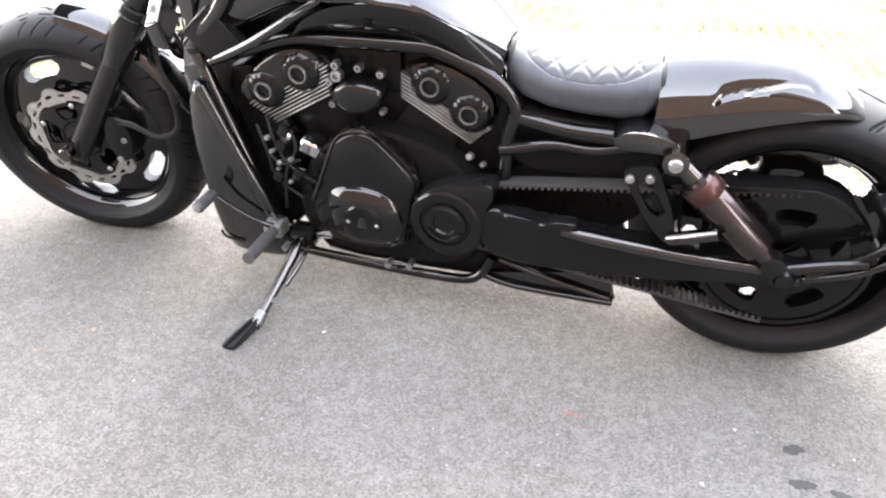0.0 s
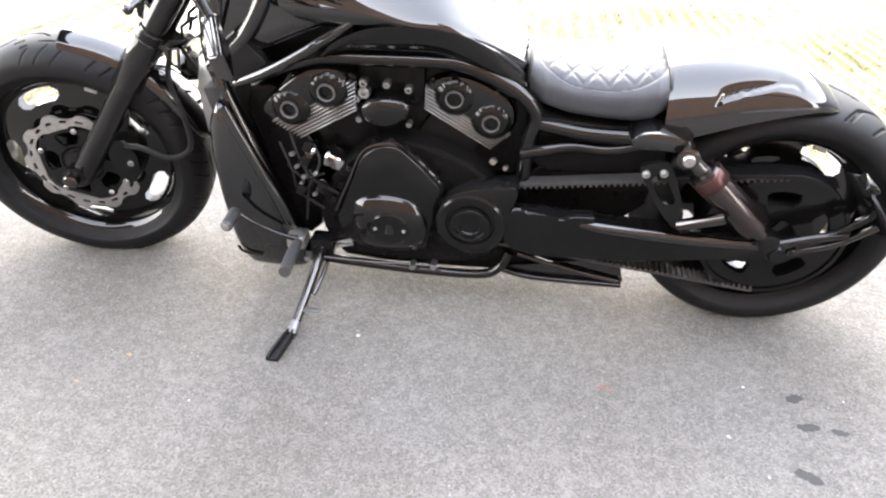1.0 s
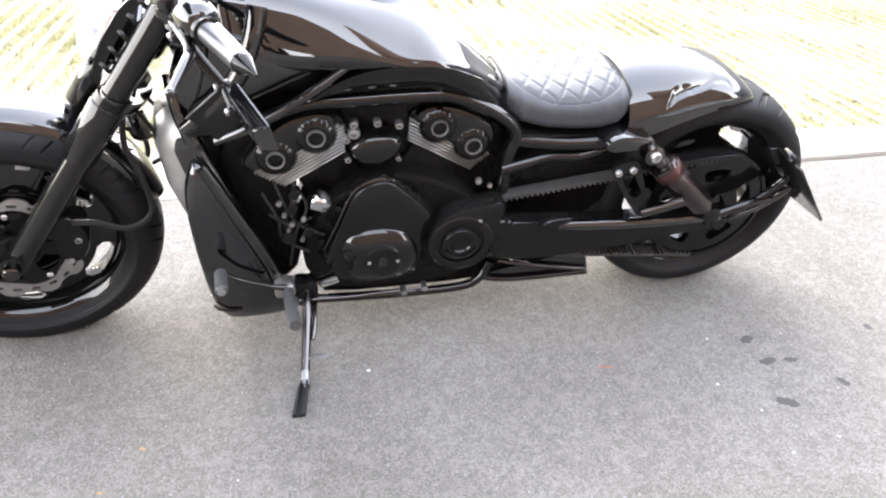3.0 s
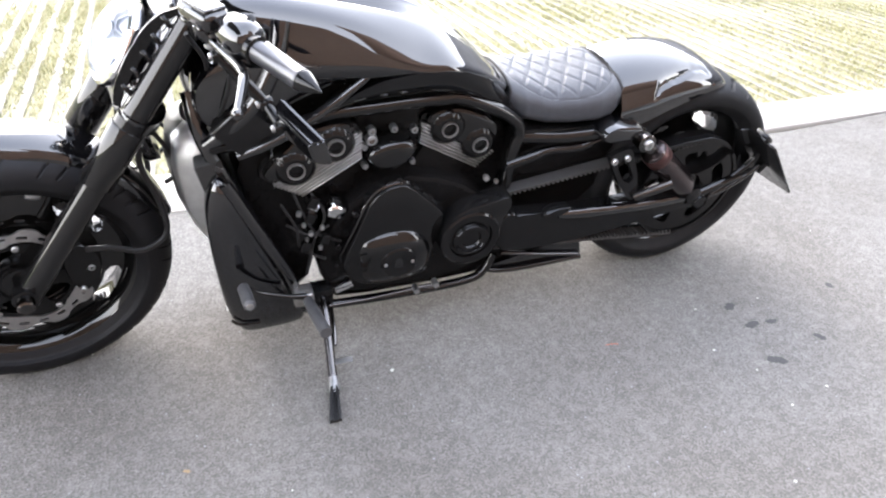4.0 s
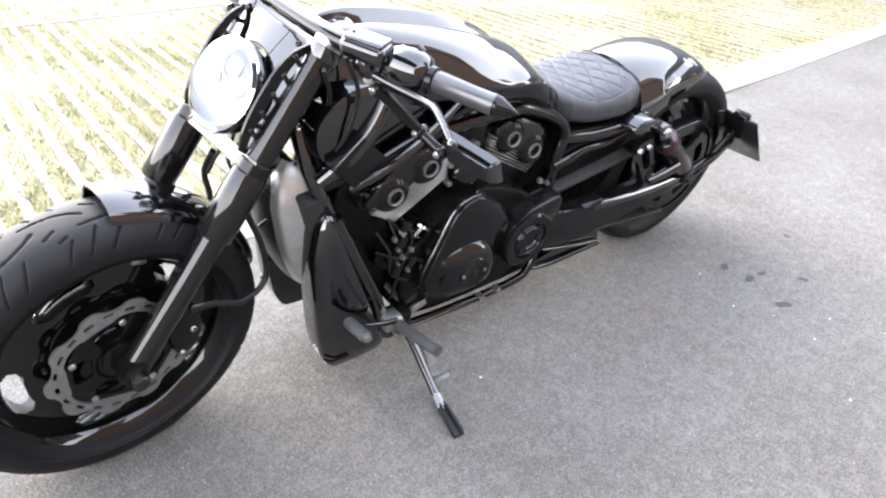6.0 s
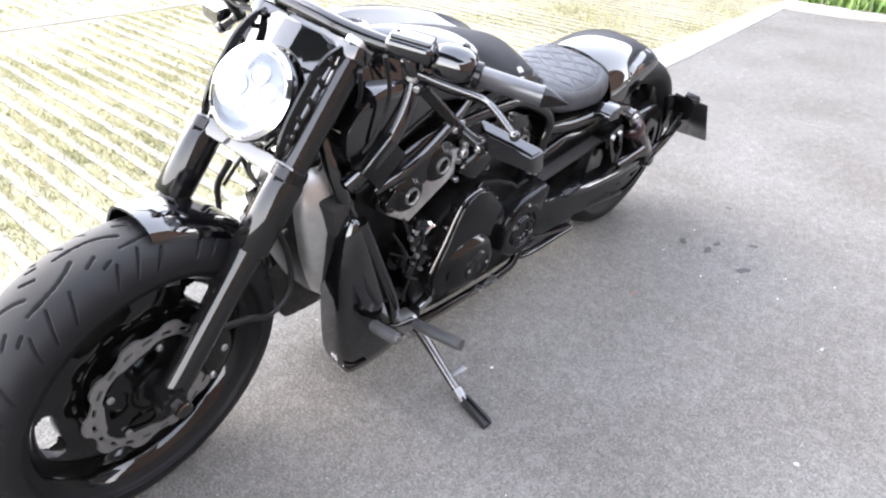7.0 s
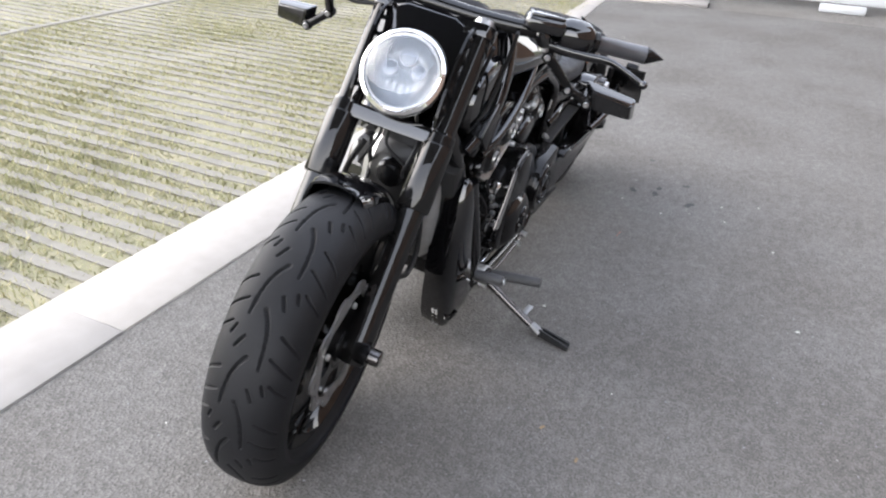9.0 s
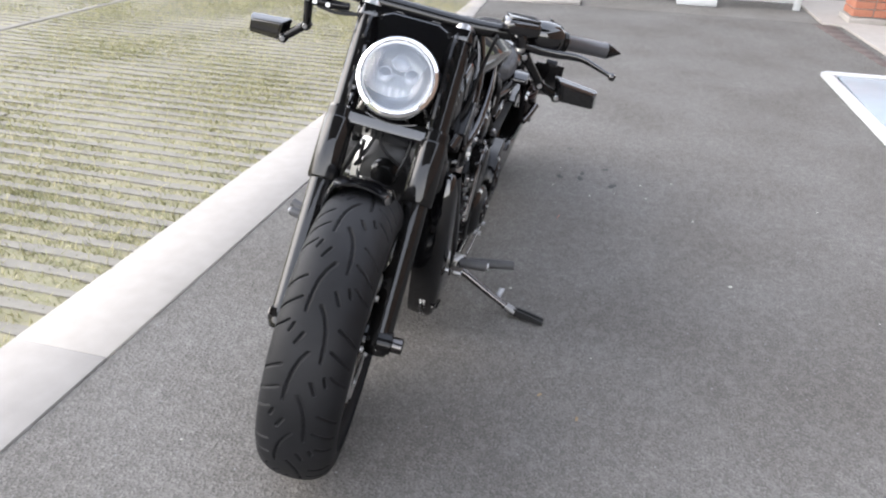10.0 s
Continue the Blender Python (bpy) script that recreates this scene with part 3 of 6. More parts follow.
crate()
chip(-0.078, -0.382, 0.006, STONECHIP, "small pale stone chip on the asphalt", 1)
chip(0.162, -1.111, 0.007, STONECHIP, "small pale stone chip on the asphalt", 2)
for k, (cx, cy) in enumerate(((0.981, -0.794), (0.668, -1.010), (0.860, -0.408), (3.951, 0.310), (0.934, -1.531), (1.048, -0.931))):
    chip(cx, cy, 0.0045, STONECHIP, "small pale stone chip on the asphalt", 40 + k)
rr = random.Random(11)
for k in range(20):
    chip(rr.uniform(-1.2, 3.2), rr.uniform(-1.7, 0.3), rr.uniform(0.0018, 0.004), STONECHIP, "tiny pale stone chip on the asphalt", k + 5)
flat_blot("leaf_scrap", -0.594, -0.553, 0.008, LEAFBROWN, "brown scrap of dry leaf on the asphalt", 3, "leaf", 0.002)
flat_blot("leaf_scrap", -0.66, -0.66, 0.008, LEAFBROWN, "brown scrap of dry leaf on the asphalt", 8, "leaf", 0.002)
tw = tube([(0.512, -0.469, 0.002), (0.53, -0.471, 0.003), (0.548, -0.476, 0.002)], 0.0016, 6)
tagged(part("twig", tw, REDBROWN, None), "thin rust-brown twig on the asphalt", "twig")

# ---- motorcycle: front towards -x, its left side towards -y, leaning on its stand ----
LEAN_ANGLE = 8.2
bike = thing("motorcycle", "black low muscle motorcycle leaning on its side stand on asphalt", "motorcycle", pose(0, -0.012, 0, LEAN_ANGLE, 0, 0))
STEER = 9.5
axis_point, axis_way = Vector((-0.395, 0, 0.93)), Vector((0.60, 0, 0.80))
ST = Matrix.Translation(axis_point) @ Matrix.Rotation(radians(STEER), 4, axis_way) @ Matrix.Translation(-axis_point)
ST = Matrix.Translation(axis_point) @ Matrix.Rotation(radians(-2.1), 4, 'X') @ Matrix.Translation(-axis_point) @ ST
UN = ST.inverted()


def unsteer(x, y, z):
    return tuple(UN @ Vector((x, y, z)))


LEFT = Vector((0, -1, 0))
FRONT_AXLE, REAR_AXLE = Vector((-0.888, -0.015, 0.328)), Vector((0.896, 0, 0.328))


# wheels
def tyre_mesh(R, w, crown, bead_r, strokes, repeat, n_around, depth=0.015):
    """A tyre about the y axis with grooves cut along strokes given in metres round and across the tread."""
    half = 62
    prof = []
    for i in range(-half, half + 1):
        s = i / half
        a = s * math.pi / 2
        prof.append((w * math.copysign(abs(math.sin(a)) ** 0.85, a), R - crown * (1 - math.cos(a) ** 0.8)))
    side = [(w * 1.0, R - crown - 0.012), (w * 0.97, bead_r + 0.022), (w * 0.86, bead_r + 0.006), (w * 0.80, bead_r), (w * 0.74, bead_r - 0.006)]
    prof = [(-y, r) for y, r in side[::-1]] + prof + side
    Y, Rr = np.array([p[0] for p in prof]), np.array([p[1] for p in prof])
    arc = np.zeros(len(prof))
    mid = len(prof) // 2
    steps = np.hypot(np.diff(Y), np.diff(Rr))
    arc[mid + 1:] = np.cumsum(steps[mid:])
    arc[:mid] = -np.cumsum(steps[:mid][::-1])[::-1]
    ang = np.linspace(0, 2 * math.pi, n_around, endpoint=False)
    U, V = np.meshgrid(ang * R, arc, indexing="ij")
    P = 2 * math.pi * R / repeat
    dist = np.full(U.shape, 1.0)
    for line, wide in strokes:
        for sign, shift in ((1, 0.0), (-1, P * 0.5)):
            for (u0, v0), (u1, v1) in zip(line, line[1:]):
                for wrap in (-P, 0, P):
                    du, dv = u1 - u0, (v1 - v0) * sign
                    pu, pv = (U + shift) % P + wrap - u0, V - v0 * sign
                    t = np.clip((pu * du + pv * dv) / (du * du + dv * dv), 0, 1)
                    dist = np.minimum(dist, np.hypot(pu - t * du, pv - t * dv) / wide)
    cut = depth * np.clip((1.3 - dist) / 0.5, 0, 1)
    rad = Rr[None, :] - cut
    co = np.stack([rad * np.cos(ang)[:, None], np.broadcast_to(Y, rad.shape), rad * np.sin(ang)[:, None]], -1)
    m = len(prof)
    i, j = np.meshgrid(np.arange(n_around), np.arange(m - 1), indexing="ij")
    k = (i + 1) % n_around
    faces = np.stack([i * m + j, i * m + j + 1, k * m + j + 1, k * m + j], -1).reshape(-1, 4)
    return co.reshape(-1, 3), faces


def numpy_part(name, co, faces, material, parent, m, label=""):
    me = bpy.data.meshes.new(name)
    me.from_pydata([tuple(m @ Vector(p)) for p in co.tolist()], [], faces.tolist())
    for p in me.polygons:
        p.use_smooth = True
    me.materials.append(material)
    ob = new(name, me)
    ob.parent = parent
    return tagged(ob, label) if label else ob


def slotted_disc(r_in, r_out, y0, y1, slots, turn, r0, r1, span, dish=0.0, n=180):
    """A wheel disc about the y axis with kidney openings near its edge."""
    bm = bmesh.new()
    radii = [r_in, r_in + 0.02, (r_in + r0) / 2, r0 - 0.012] + [r0 + (r1 - r0) * k / 8 for k in range(9)] + [r1 + 0.008, r_out]
    keep = {}

    def hole(ri, k):
        r = (radii[ri] + radii[ri + 1]) / 2
        if not r0 < r < r1:
            return False
        f = (r - r0) / (r1 - r0) * 2 - 1
        half_span = span * (1 - 0.28 * abs(f) ** 2.5)
        a = (math.degrees(2 * math.pi * (k + 0.5) / n) - turn) % (360 / slots)
        a = min(a, 360 / slots - a)
        return a < half_span

    grid = []
    for r in radii:
        f = (r - r_in) / (r_out - r_in)
        grid.append([(r * math.cos(2 * math.pi * k / n), r * math.sin(2 * math.pi * k / n), f) for k in range(n)])
    lay = []
    for y in (y0, y1):
        lay.append([[bm.verts.new((gx, y + dish * math.sin(f * math.pi), gz)) for gx, gz, f in ring] for ring in grid])
    for ri in range(len(radii) - 1):
        for k in range(n):
            k1 = (k + 1) % n
            if hole(ri, k):
                continue
            bm.faces.new((lay[0][ri][k], lay[0][ri][k1], lay[0][ri + 1][k1], lay[0][ri + 1][k]))
            bm.faces.new((lay[1][ri][k], lay[1][ri + 1][k], lay[1][ri + 1][k1], lay[1][ri][k1]))
            for rj, kk, a, b in ((ri - 1, k, (ri, k), (ri, k1)), (ri + 1, k, (ri + 1, k), (ri + 1, k1)), (ri, (k - 1) % n, (ri, k), (ri + 1, k)), (ri, k1, (ri, k1), (ri + 1, k1))):
                if 0 <= rj < len(radii) - 1 and hole(rj, kk):
                    bm.faces.new((lay[0][a[0]][a[1]], lay[0][b[0]][b[1]], lay[1][b[0]][b[1]], lay[1][a[0]][a[1]]))
    loose = [v for v in bm.verts if not v.link_faces]
    bmesh.ops.delete(bm, geom=loose, context="VERTS")
    return bm


def rim_barrel(r, w):
    prof = [(-w, r - 0.004), (-w, r + 0.008), (-w + 0.008, r + 0.008), (-w + 0.012, r - 0.008), (-w * 0.5, r - 0.022), (w * 0.5, r - 0.022), (w - 0.012, r - 0.008), (w - 0.008, r + 0.008), (w, r + 0.008), (w, r - 0.004),
            (w - 0.01, r - 0.016), (w * 0.5, r - 0.032), (-w * 0.5, r - 0.032), (-w + 0.01, r - 0.016), (-w, r - 0.004)]
    return lathe(prof, (0, 0, 0), (0, 1, 0), 96, cap=False)


def wave_rotor(r_in, r_out, waves, y0, y1, m):
    """A wavy brake disc with a ring of slots cut through it."""
    n, bm = 240, bmesh.new()
    grid = []
    for y in (y0, y1):
        rings = [[], [], [], []]
        for k in range(n):
            a = 2 * math.pi * k / n
            wv, wi = math.cos(waves * a), math.cos(waves / 2 * a)
            radii = (r_in + 0.006 * math.copysign(abs(wi) ** 0.5, wi), r_in + 0.0125, r_out - 0.0105, r_out + 0.0075 * math.copysign(abs(wv) ** 0.6, wv))
            for ring, r in zip(rings, radii):
                ring.append(bm.verts.new((r * math.cos(a), y, r * math.sin(a))))
        grid.append(rings)
    cut = [(k % 12) < 6 for k in range(n)]
    for k in range(n):
        j = (k + 1) % n
        for g in (0, 1, 2):
            if g == 1 and cut[k]:
                continue
            for rings in grid:
                bm.faces.new((rings[g][k], rings[g][j], rings[g + 1][j], rings[g + 1][k]))
        for g in (0, 3) + ((1, 2) if cut[k] else ()):
            bm.faces.new((grid[0][g][k], grid[0][g][j], grid[1][g][j], grid[1][g][k]))
        if cut[k] != cut[k - 1]:
            bm.faces.new((grid[0][1][k], grid[0][2][k], grid[1][2][k], grid[1][1][k]))
    return xform(bm, m)


FRONT_STROKES = [([(0.0, 0.000), (0.018, 0.011), (0.042, 0.020), (0.075, 0.025), (0.104, 0.026)], 0.0027), ([(0.036, 0.044), (0.046, 0.062), (0.064, 0.088)], 0.0026), ([(0.080, 0.040), (0.092, 0.060), (0.110, 0.088)], 0.0026),
                 ([(0.128, 0.052), (0.138, 0.066), (0.150, 0.088)], 0.0024), ([(0.146, 0.018), (0.168, 0.029)], 0.0026), ([(0.132, 0.040), (0.148, 0.046)], 0.0028)]
REAR_STROKES = [([(0.0, 0.004), (0.05, 0.020), (0.10, 0.052), (0.135, 0.105)], 0.0042), ([(0.06, 0.028), (0.11, 0.056), (0.15, 0.108)], 0.0040), ([(0.03, 0.060), (0.07, 0.112)], 0.0036)]


def wheel(name, centre, m, R, w, crown, rim_r, strokes, repeat, turn, label, front):
    at = m @ Matrix.Translation(centre)
    rim = part(name, xform(rim_barrel(rim_r, w * 0.80), at), RIMBLACK, bike, label)
    co, faces = tyre_mesh(R, w, crown, rim_r + 0.004, strokes, repeat, 1300)
    numpy_part("tyre", co, faces, RUBBER, rim, at, "black road tyre with swept tread grooves")
    dy = -0.012 if front else -0.02
    part("wheel_disc", xform(slotted_disc(0.045, rim_r - 0.018, dy - 0.014, dy + 0.014, 5, turn, rim_r - 0.076, rim_r - 0.038, 18, -0.012), at), ENAMEL, rim, "gloss black slotted disc wheel")
    part("hub", lathe([(-0.075, 0.030), (-0.072, 0.040), (-0.03, 0.045), (-0.02, 0.055), (0.02, 0.055), (0.03, 0.045), (0.072, 0.040), (0.075, 0.030)], (0, 0, 0), (0, 1, 0), 40, at), SATIN, rim)
    part("wheel_weight", xform(block((0.03, 0.006, 0.01), (0, -w * 0.45, rim_r - 0.034), 0.001), at @ Matrix.Rotation(radians(20), 4, "Y")), ZINC, rim)
    return rim, at


front_wheel, FW = wheel("front_wheel", FRONT_AXLE, ST, 0.339, 0.081, 0.062, 0.250, FRONT_STROKES, 12, 112, "gloss black slotted front wheel turned slightly left", True)
for side in (-1, 1):
    y = side * 0.068
    rotor = part("brake_disc", wave_rotor(0.114, 0.145, 10, y - 0.0025, y + 0.0025, FW), STEEL, front_wheel, "polished wave brake disc")
    part("disc_carrier", xform(slotted_disc(0.035, 0.112, y - 0.004 + side * -0.004, y + 0.004 + side * -0.004, 5, 30, 0.06, 0.098, 22, 0, 100), FW), SATIN, front_wheel)
    for k in range(5):
        a = radians(72 * k + 12)
        part("rotor_bolt", bolt((0.104 * math.cos(a), y + side * 0.003, 0.104 * math.sin(a)), (0, side, 0), 0.007, 0.006, FW), ZINC, front_wheel)

rear_wheel, RW = wheel("rear_wheel", REAR_AXLE, Matrix(), 0.331, 0.122, 0.048, 0.240, REAR_STROKES, 11, 60, "gloss black slotted rear wheel with a wide tyre", False)

# forks: a slim lower leg, a cover sleeve and an upper tube on each side
F_TOP, F_LOW = Vector((-0.432, 0, 0.936)), Vector((-0.880, 0, 0.318))
F_DIR = (F_LOW - F_TOP).normalized()
F_LEN = (F_LOW - F_TOP).length
for side in (-1, 1):
    base = F_TOP + Vector((0, side * 0.113, 0))
    leg = part("fork_leg", lathe([(0.40, 0.029), (F_LEN - 0.03, 0.029), (F_LEN + 0.015, 0.030), (F_LEN + 0.03, 0.023), (F_LEN + 0.033, 0.010)], base, F_DIR, 36, ST), FORKBLACK, bike, "gloss black fork leg")
    part("fork_sleeve", lathe([(0.282, 0.028), (0.286, 0.036), (0.29, 0.037), (0.432, 0.037), (0.436, 0.034), (0.437, 0.029)], base, F_DIR, 36, ST), FORKBLACK, leg)
    part("fork_upper_tube", lathe([(0.004, 0.026), (0.006, 0.028), (0.286, 0.028)], base, F_DIR, 36, ST), FORKBLACK, leg)
    part("fork_cap", lathe([(0.006, 0.029), (-0.006, 0.029), (-0.010, 0.024), (-0.012, 0.018), (-0.020, 0.017), (-0.022, 0.013)], base, F_DIR, 30, ST), ZINC, leg, "bright metal fork cap")
    part("clamp_ring", lathe([(0.262, 0.0305), (0.264, 0.034), (0.296, 0.034), (0.298, 0.0305)], base, F_DIR, 30, ST), SATIN, leg)
    part("axle_boss", lathe([(-0.014, 0.022), (-0.012, 0.026), (0.020, 0.026), (0.022, 0.022)], FRONT_AXLE + Vector((0, side * 0.113 - (0.004), 0)), (0, 1, 0), 30, ST), SATIN, leg)
    part("axle_nut", lathe([(0, 0.014), (0.006, 0.014), (0.008, 0.0185), (0.030, 0.0185), (0.033, 0.015)], FRONT_AXLE + Vector((0, side * 0.124, 0)), (0, side, 0), 6 if side > 0 else 24, ST), DARKCHROME, leg, "dark axle end cap")
part("front_axle", lathe([(-0.13, 0.011), (0.13, 0.011)], FRONT_AXLE, (0, 1, 0), 20, ST), SATIN, front_wheel)

# triple trees and the headlight nacelle, in planes across the fork


def fork_frame(d, off=0.0):
    """A frame on the fork line d metres down: x across the bike, y forward off the fork, z up along it."""
    o = F_TOP + F_DIR * d
    ex, ez = Vector((0, 1, 0)), -F_DIR
    ey = ez.cross(ex)
    o = o + ey * off
    return ST @ Matrix(((ex.x, ey.x, ez.x, o.x), (ex.y, ey.y, ez.y, o.y), (ex.z, ey.z, ez.z, o.z), (0, 0, 0, 1)))


def tree(d, thick, name, back):
    f = fork_frame(d)
    sgn = 1 if (f.to_3x3() @ Vector((0, 1, 0))).x < 0 else -1
    out = [(-0.15, -0.02), (-0.14, 0.035), (-0.06, 0.02), (0.06, 0.02), (0.14, 0.035), (0.15, -0.02), (0.06, -back), (-0.06, -back)]
    bm = plate([(a, b * sgn) for a, b in out], -thick / 2, thick / 2, 0.004, 2)
    xform(bm, Matrix(((1, 0, 0, 0), (0, 0, 1, 0), (0, 1, 0, 0), (0, 0, 0, 1))))
    part(name, xform(bm, f), GLOSS, bike)


tree(0.02, 0.028, "top_yoke", 0.075)
tree(0.275, 0.034, "lower_yoke", 0.085)
part("steering_head", lathe([(-0.02, 0.034), (0.0, 0.036), (0.175, 0.036), (0.185, 0.033)], axis_point + Vector((0.0, 0, -0.005)) - axis_way * 0.02, -axis_way, 30), SATIN, bike)

# nacelle plate: spans the forks, cut round for the lamp
HL_AX = Vector((-0.839, 0, 0.544)).normalized()
HL = Vector((-0.590, 0.002, 0.836)) - HL_AX * 0.02


def nacelle():
    """A bowed panel between the fork tubes from the top yoke, with a round opening above the lamp."""
    f = fork_frame(0.0)
    sgn = 1 if (f.to_3x3() @ Vector((0, 1, 0))).x < 0 else -1
    arc = [(0.088 * math.cos(radians(a)), -0.174 + 0.100 * math.sin(radians(a))) for a in range(0, 181, 10)]
    outline = [(-0.112, -0.016), (0.112, -0.016), (0.110, -0.10), (0.102, -0.17), (0.106, -0.262), (0.090, -0.262)] + arc + [(-0.090, -0.262), (-0.106, -0.262), (-0.102, -0.17), (-0.110, -0.10)]
    bm = plate(outline, 0.0, 0.04, 0.003, 1)
    bmesh.ops.triangulate(bm, faces=[fc for fc in bm.faces if len(fc.verts) > 4])
    for v in bm.verts:
        x, y, z = v.co
        v.co = (x, sgn * (0.024 + 0.020 * (1 - (x / 0.112) ** 2) - y), z)
    part("headlight_nacelle", xform(bm, f), GLOSS, bike, "gloss black panel between the fork tubes")
    for a, b in ((-0.085, -0.030), (0.085, -0.030), (-0.1, -0.2), (0.1, -0.2)):
        q = f @ Vector((a, sgn * (0.030 + 0.020 * (1 - (a / 0.112) ** 2)), b))
        way = (f.to_3x3() @ Vector((0, sgn, 0)))
        part("nacelle_bolt", bolt(q - way * 0.004, way, 0.006, 0.006), SATIN, bike)


nacelle()


def nacelle_cheek(side):
    """The open side of the nacelle: a curved band behind the lamp, held to the fork by slanted struts."""
    f = fork_frame(0.0)
    sgn = 1 if (f.to_3x3() @ Vector((0, 1, 0))).x < 0 else -1
    band = [(0.030, -0.020), (0.054, -0.050), (0.066, -0.090), (0.068, -0.135), (0.066, -0.185), (0.058, -0.228), (0.044, -0.258)]
    line = catmull([(side * 0.100, sgn * u, v) for u, v in band], 5)
    bm = bmesh.new()
    rows = []
    for k, q in enumerate(line):
        wide = 0.014 + 0.010 * math.sin(math.pi * k / (len(line) - 1))
        rows.append([bm.verts.new(p) for p in ((q.x - side * 0.003, q.y, q.z), (q.x + side * 0.003, q.y, q.z), (q.x + side * 0.006, q.y - sgn * wide, q.z), (q.x, q.y - sgn * wide, q.z))])
    bridge(bm, rows)
    cheek = part("nacelle_cheek", xform(bm, f), SATIN, bike, "open black cheek between headlight and fork")
    for v in (-0.050, -0.090, -0.130, -0.170, -0.210):
        part("cheek_strut", tube([(side * 0.103, sgn * 0.050, v), (side * 0.106, sgn * 0.006, v - 0.022)], [0.0055, 0.0045], 8, 1, f), SATIN, cheek)


nacelle_cheek(-1)
nacelle_cheek(1)

lamp_m = ST
bucket = part("headlight", lathe([(-0.046, 0.03), (-0.044, 0.052), (-0.036, 0.072), (-0.020, 0.087), (-0.004, 0.092), (0.006, 0.093), (0.010, 0.090), (0.0, 0.086)], HL, HL_AX, 64, lamp_m, cap=False), SATIN, bike, "round headlight in a black bucket")
part("bezel", lathe([(0.004, 0.094), (0.012, 0.0955), (0.020, 0.093), (0.024, 0.086), (0.021, 0.081), (0.010, 0.080)], HL, HL_AX, 64, lamp_m, cap=False), CHROME, bucket, "chrome headlight ring")
part("halo_ring", lathe([(0.008, 0.081), (0.014, 0.080), (0.017, 0.076), (0.015, 0.071), (0.008, 0.070)], HL, HL_AX, 64, lamp_m, cap=False), HALO, bucket, "white halo ring")
part("reflector", lathe([(0.010, 0.071), (0.004, 0.064), (-0.002, 0.03), (-0.003, 0.0)], HL, HL_AX, 48, lamp_m, cap=False), LENSWHITE, bucket)
lx, lz = Vector((0, 1, 0)), HL_AX.cross(Vector((0, 1, 0)))
if lz.z < 0:
    lz = -lz
for a, b, r in ((0.0, 0.031, 0.0155), (-0.027, 0.010, 0.0135), (0.027, 0.002, 0.0135)):
    part("projector_lens", lathe([(-0.006, r), (0.000, r), (0.0008, r * 0.8), (0.0012, r * 0.4), (0.0013, 0.001)], HL + lx * a + lz * b, HL_AX, 28, lamp_m), BULB, bucket)
    part("projector_ring", lathe([(-0.003, r + 0.0025), (0.0012, r + 0.0025), (0.0012, r + 0.0005), (-0.003, r + 0.0005)], HL + lx * a + lz * b, HL_AX, 28, lamp_m, cap=False), LAMPRING, bucket)
for k in range(4):
    bar = block((0.006, 0.0085, 0.026), (0, 0, 0), 0.002)
    spot = HL + lx * (0.014 * k - 0.021) - lz * 0.034 - HL_AX * 0.003
    part("led_bar", xform(bar, lamp_m @ Matrix.Translation(spot) @ Matrix.Rotation(radians(33), 4, "Y")), LAMPRING, bucket)
part("lens_glass", lathe([(0.014, 0.083), (0.026, 0.080), (0.038, 0.069), (0.047, 0.050), (0.053, 0.026), (0.055, 0.0)], HL, HL_AX, 64, lamp_m, cap=False), GLASS, bucket, "clear domed lamp glass")
bpy.data.objects["lens_glass"].visible_shadow = False
for y in (-0.030, 0.030):
    part("lamp_bracket", tube([(-0.592, y, 0.722), (-0.575, y * 0.6, 0.700), (-0.560, y * 0.3, 0.688)], [0.008, 0.007, 0.006], 10, 2, ST), ZINC, bucket, "bright metal lamp bracket")

# handlebar, grips and controls
L_TIP, R_TIP = Vector(unsteer(-0.266, -0.489, 0.929)), None
R_TIP = Vector((L_TIP.x, -L_TIP.y, L_TIP.z))
HANDLEBAR = part("handlebar", tube([(L_TIP.x - 0.015, L_TIP.y + 0.05, L_TIP.z), (L_TIP.x - 0.050, L_TIP.y + 0.16, L_TIP.z + 0.003), (-0.415, -0.20, 0.955), (-0.430, -0.10, 0.951), (-0.432, 0, 0.951),
                               (-0.430, 0.10, 0.951), (-0.415, 0.20, 0.955), (R_TIP.x - 0.050, R_TIP.y - 0.16, R_TIP.z + 0.003), (R_TIP.x - 0.015, R_TIP.y - 0.05, R_TIP.z)], [0.0165, 0.0165, 0.018, 0.0195, 0.0195, 0.0195, 0.018, 0.0165, 0.0165], 18, 6, ST), ENAMEL, bike, "wide straight black drag handlebar")
for y in (-0.045, 0.045):
    part("bar_riser", xform(block((0.044, 0.034, 0.04), (-0.43, y, 0.928), 0.008), ST), GLOSS, HANDLEBAR)
GDIR = {}
for side, tip in ((-1, L_TIP), (1, R_TIP)):
    d = Vector((0.40, side * 1.0, -0.03)).normalized()
    GDIR[side] = d
    grip = part("grip", lathe([(-0.175, 0.0165), (-0.172, 0.021), (-0.165, 0.021), (-0.162, 0.0185), (-0.055, 0.0185), (-0.050, 0.0195), (-0.046, 0.0195)], tip, d, 28, ST), GRIPRUBBER, HANDLEBAR, "black rubber grip")
    part("bar_end", lathe([(-0.047, 0.0185), (-0.038, 0.0185), (0.0, 0.0015)], tip, d, 24, ST), SATIN, HANDLEBAR, "pointed black bar end")


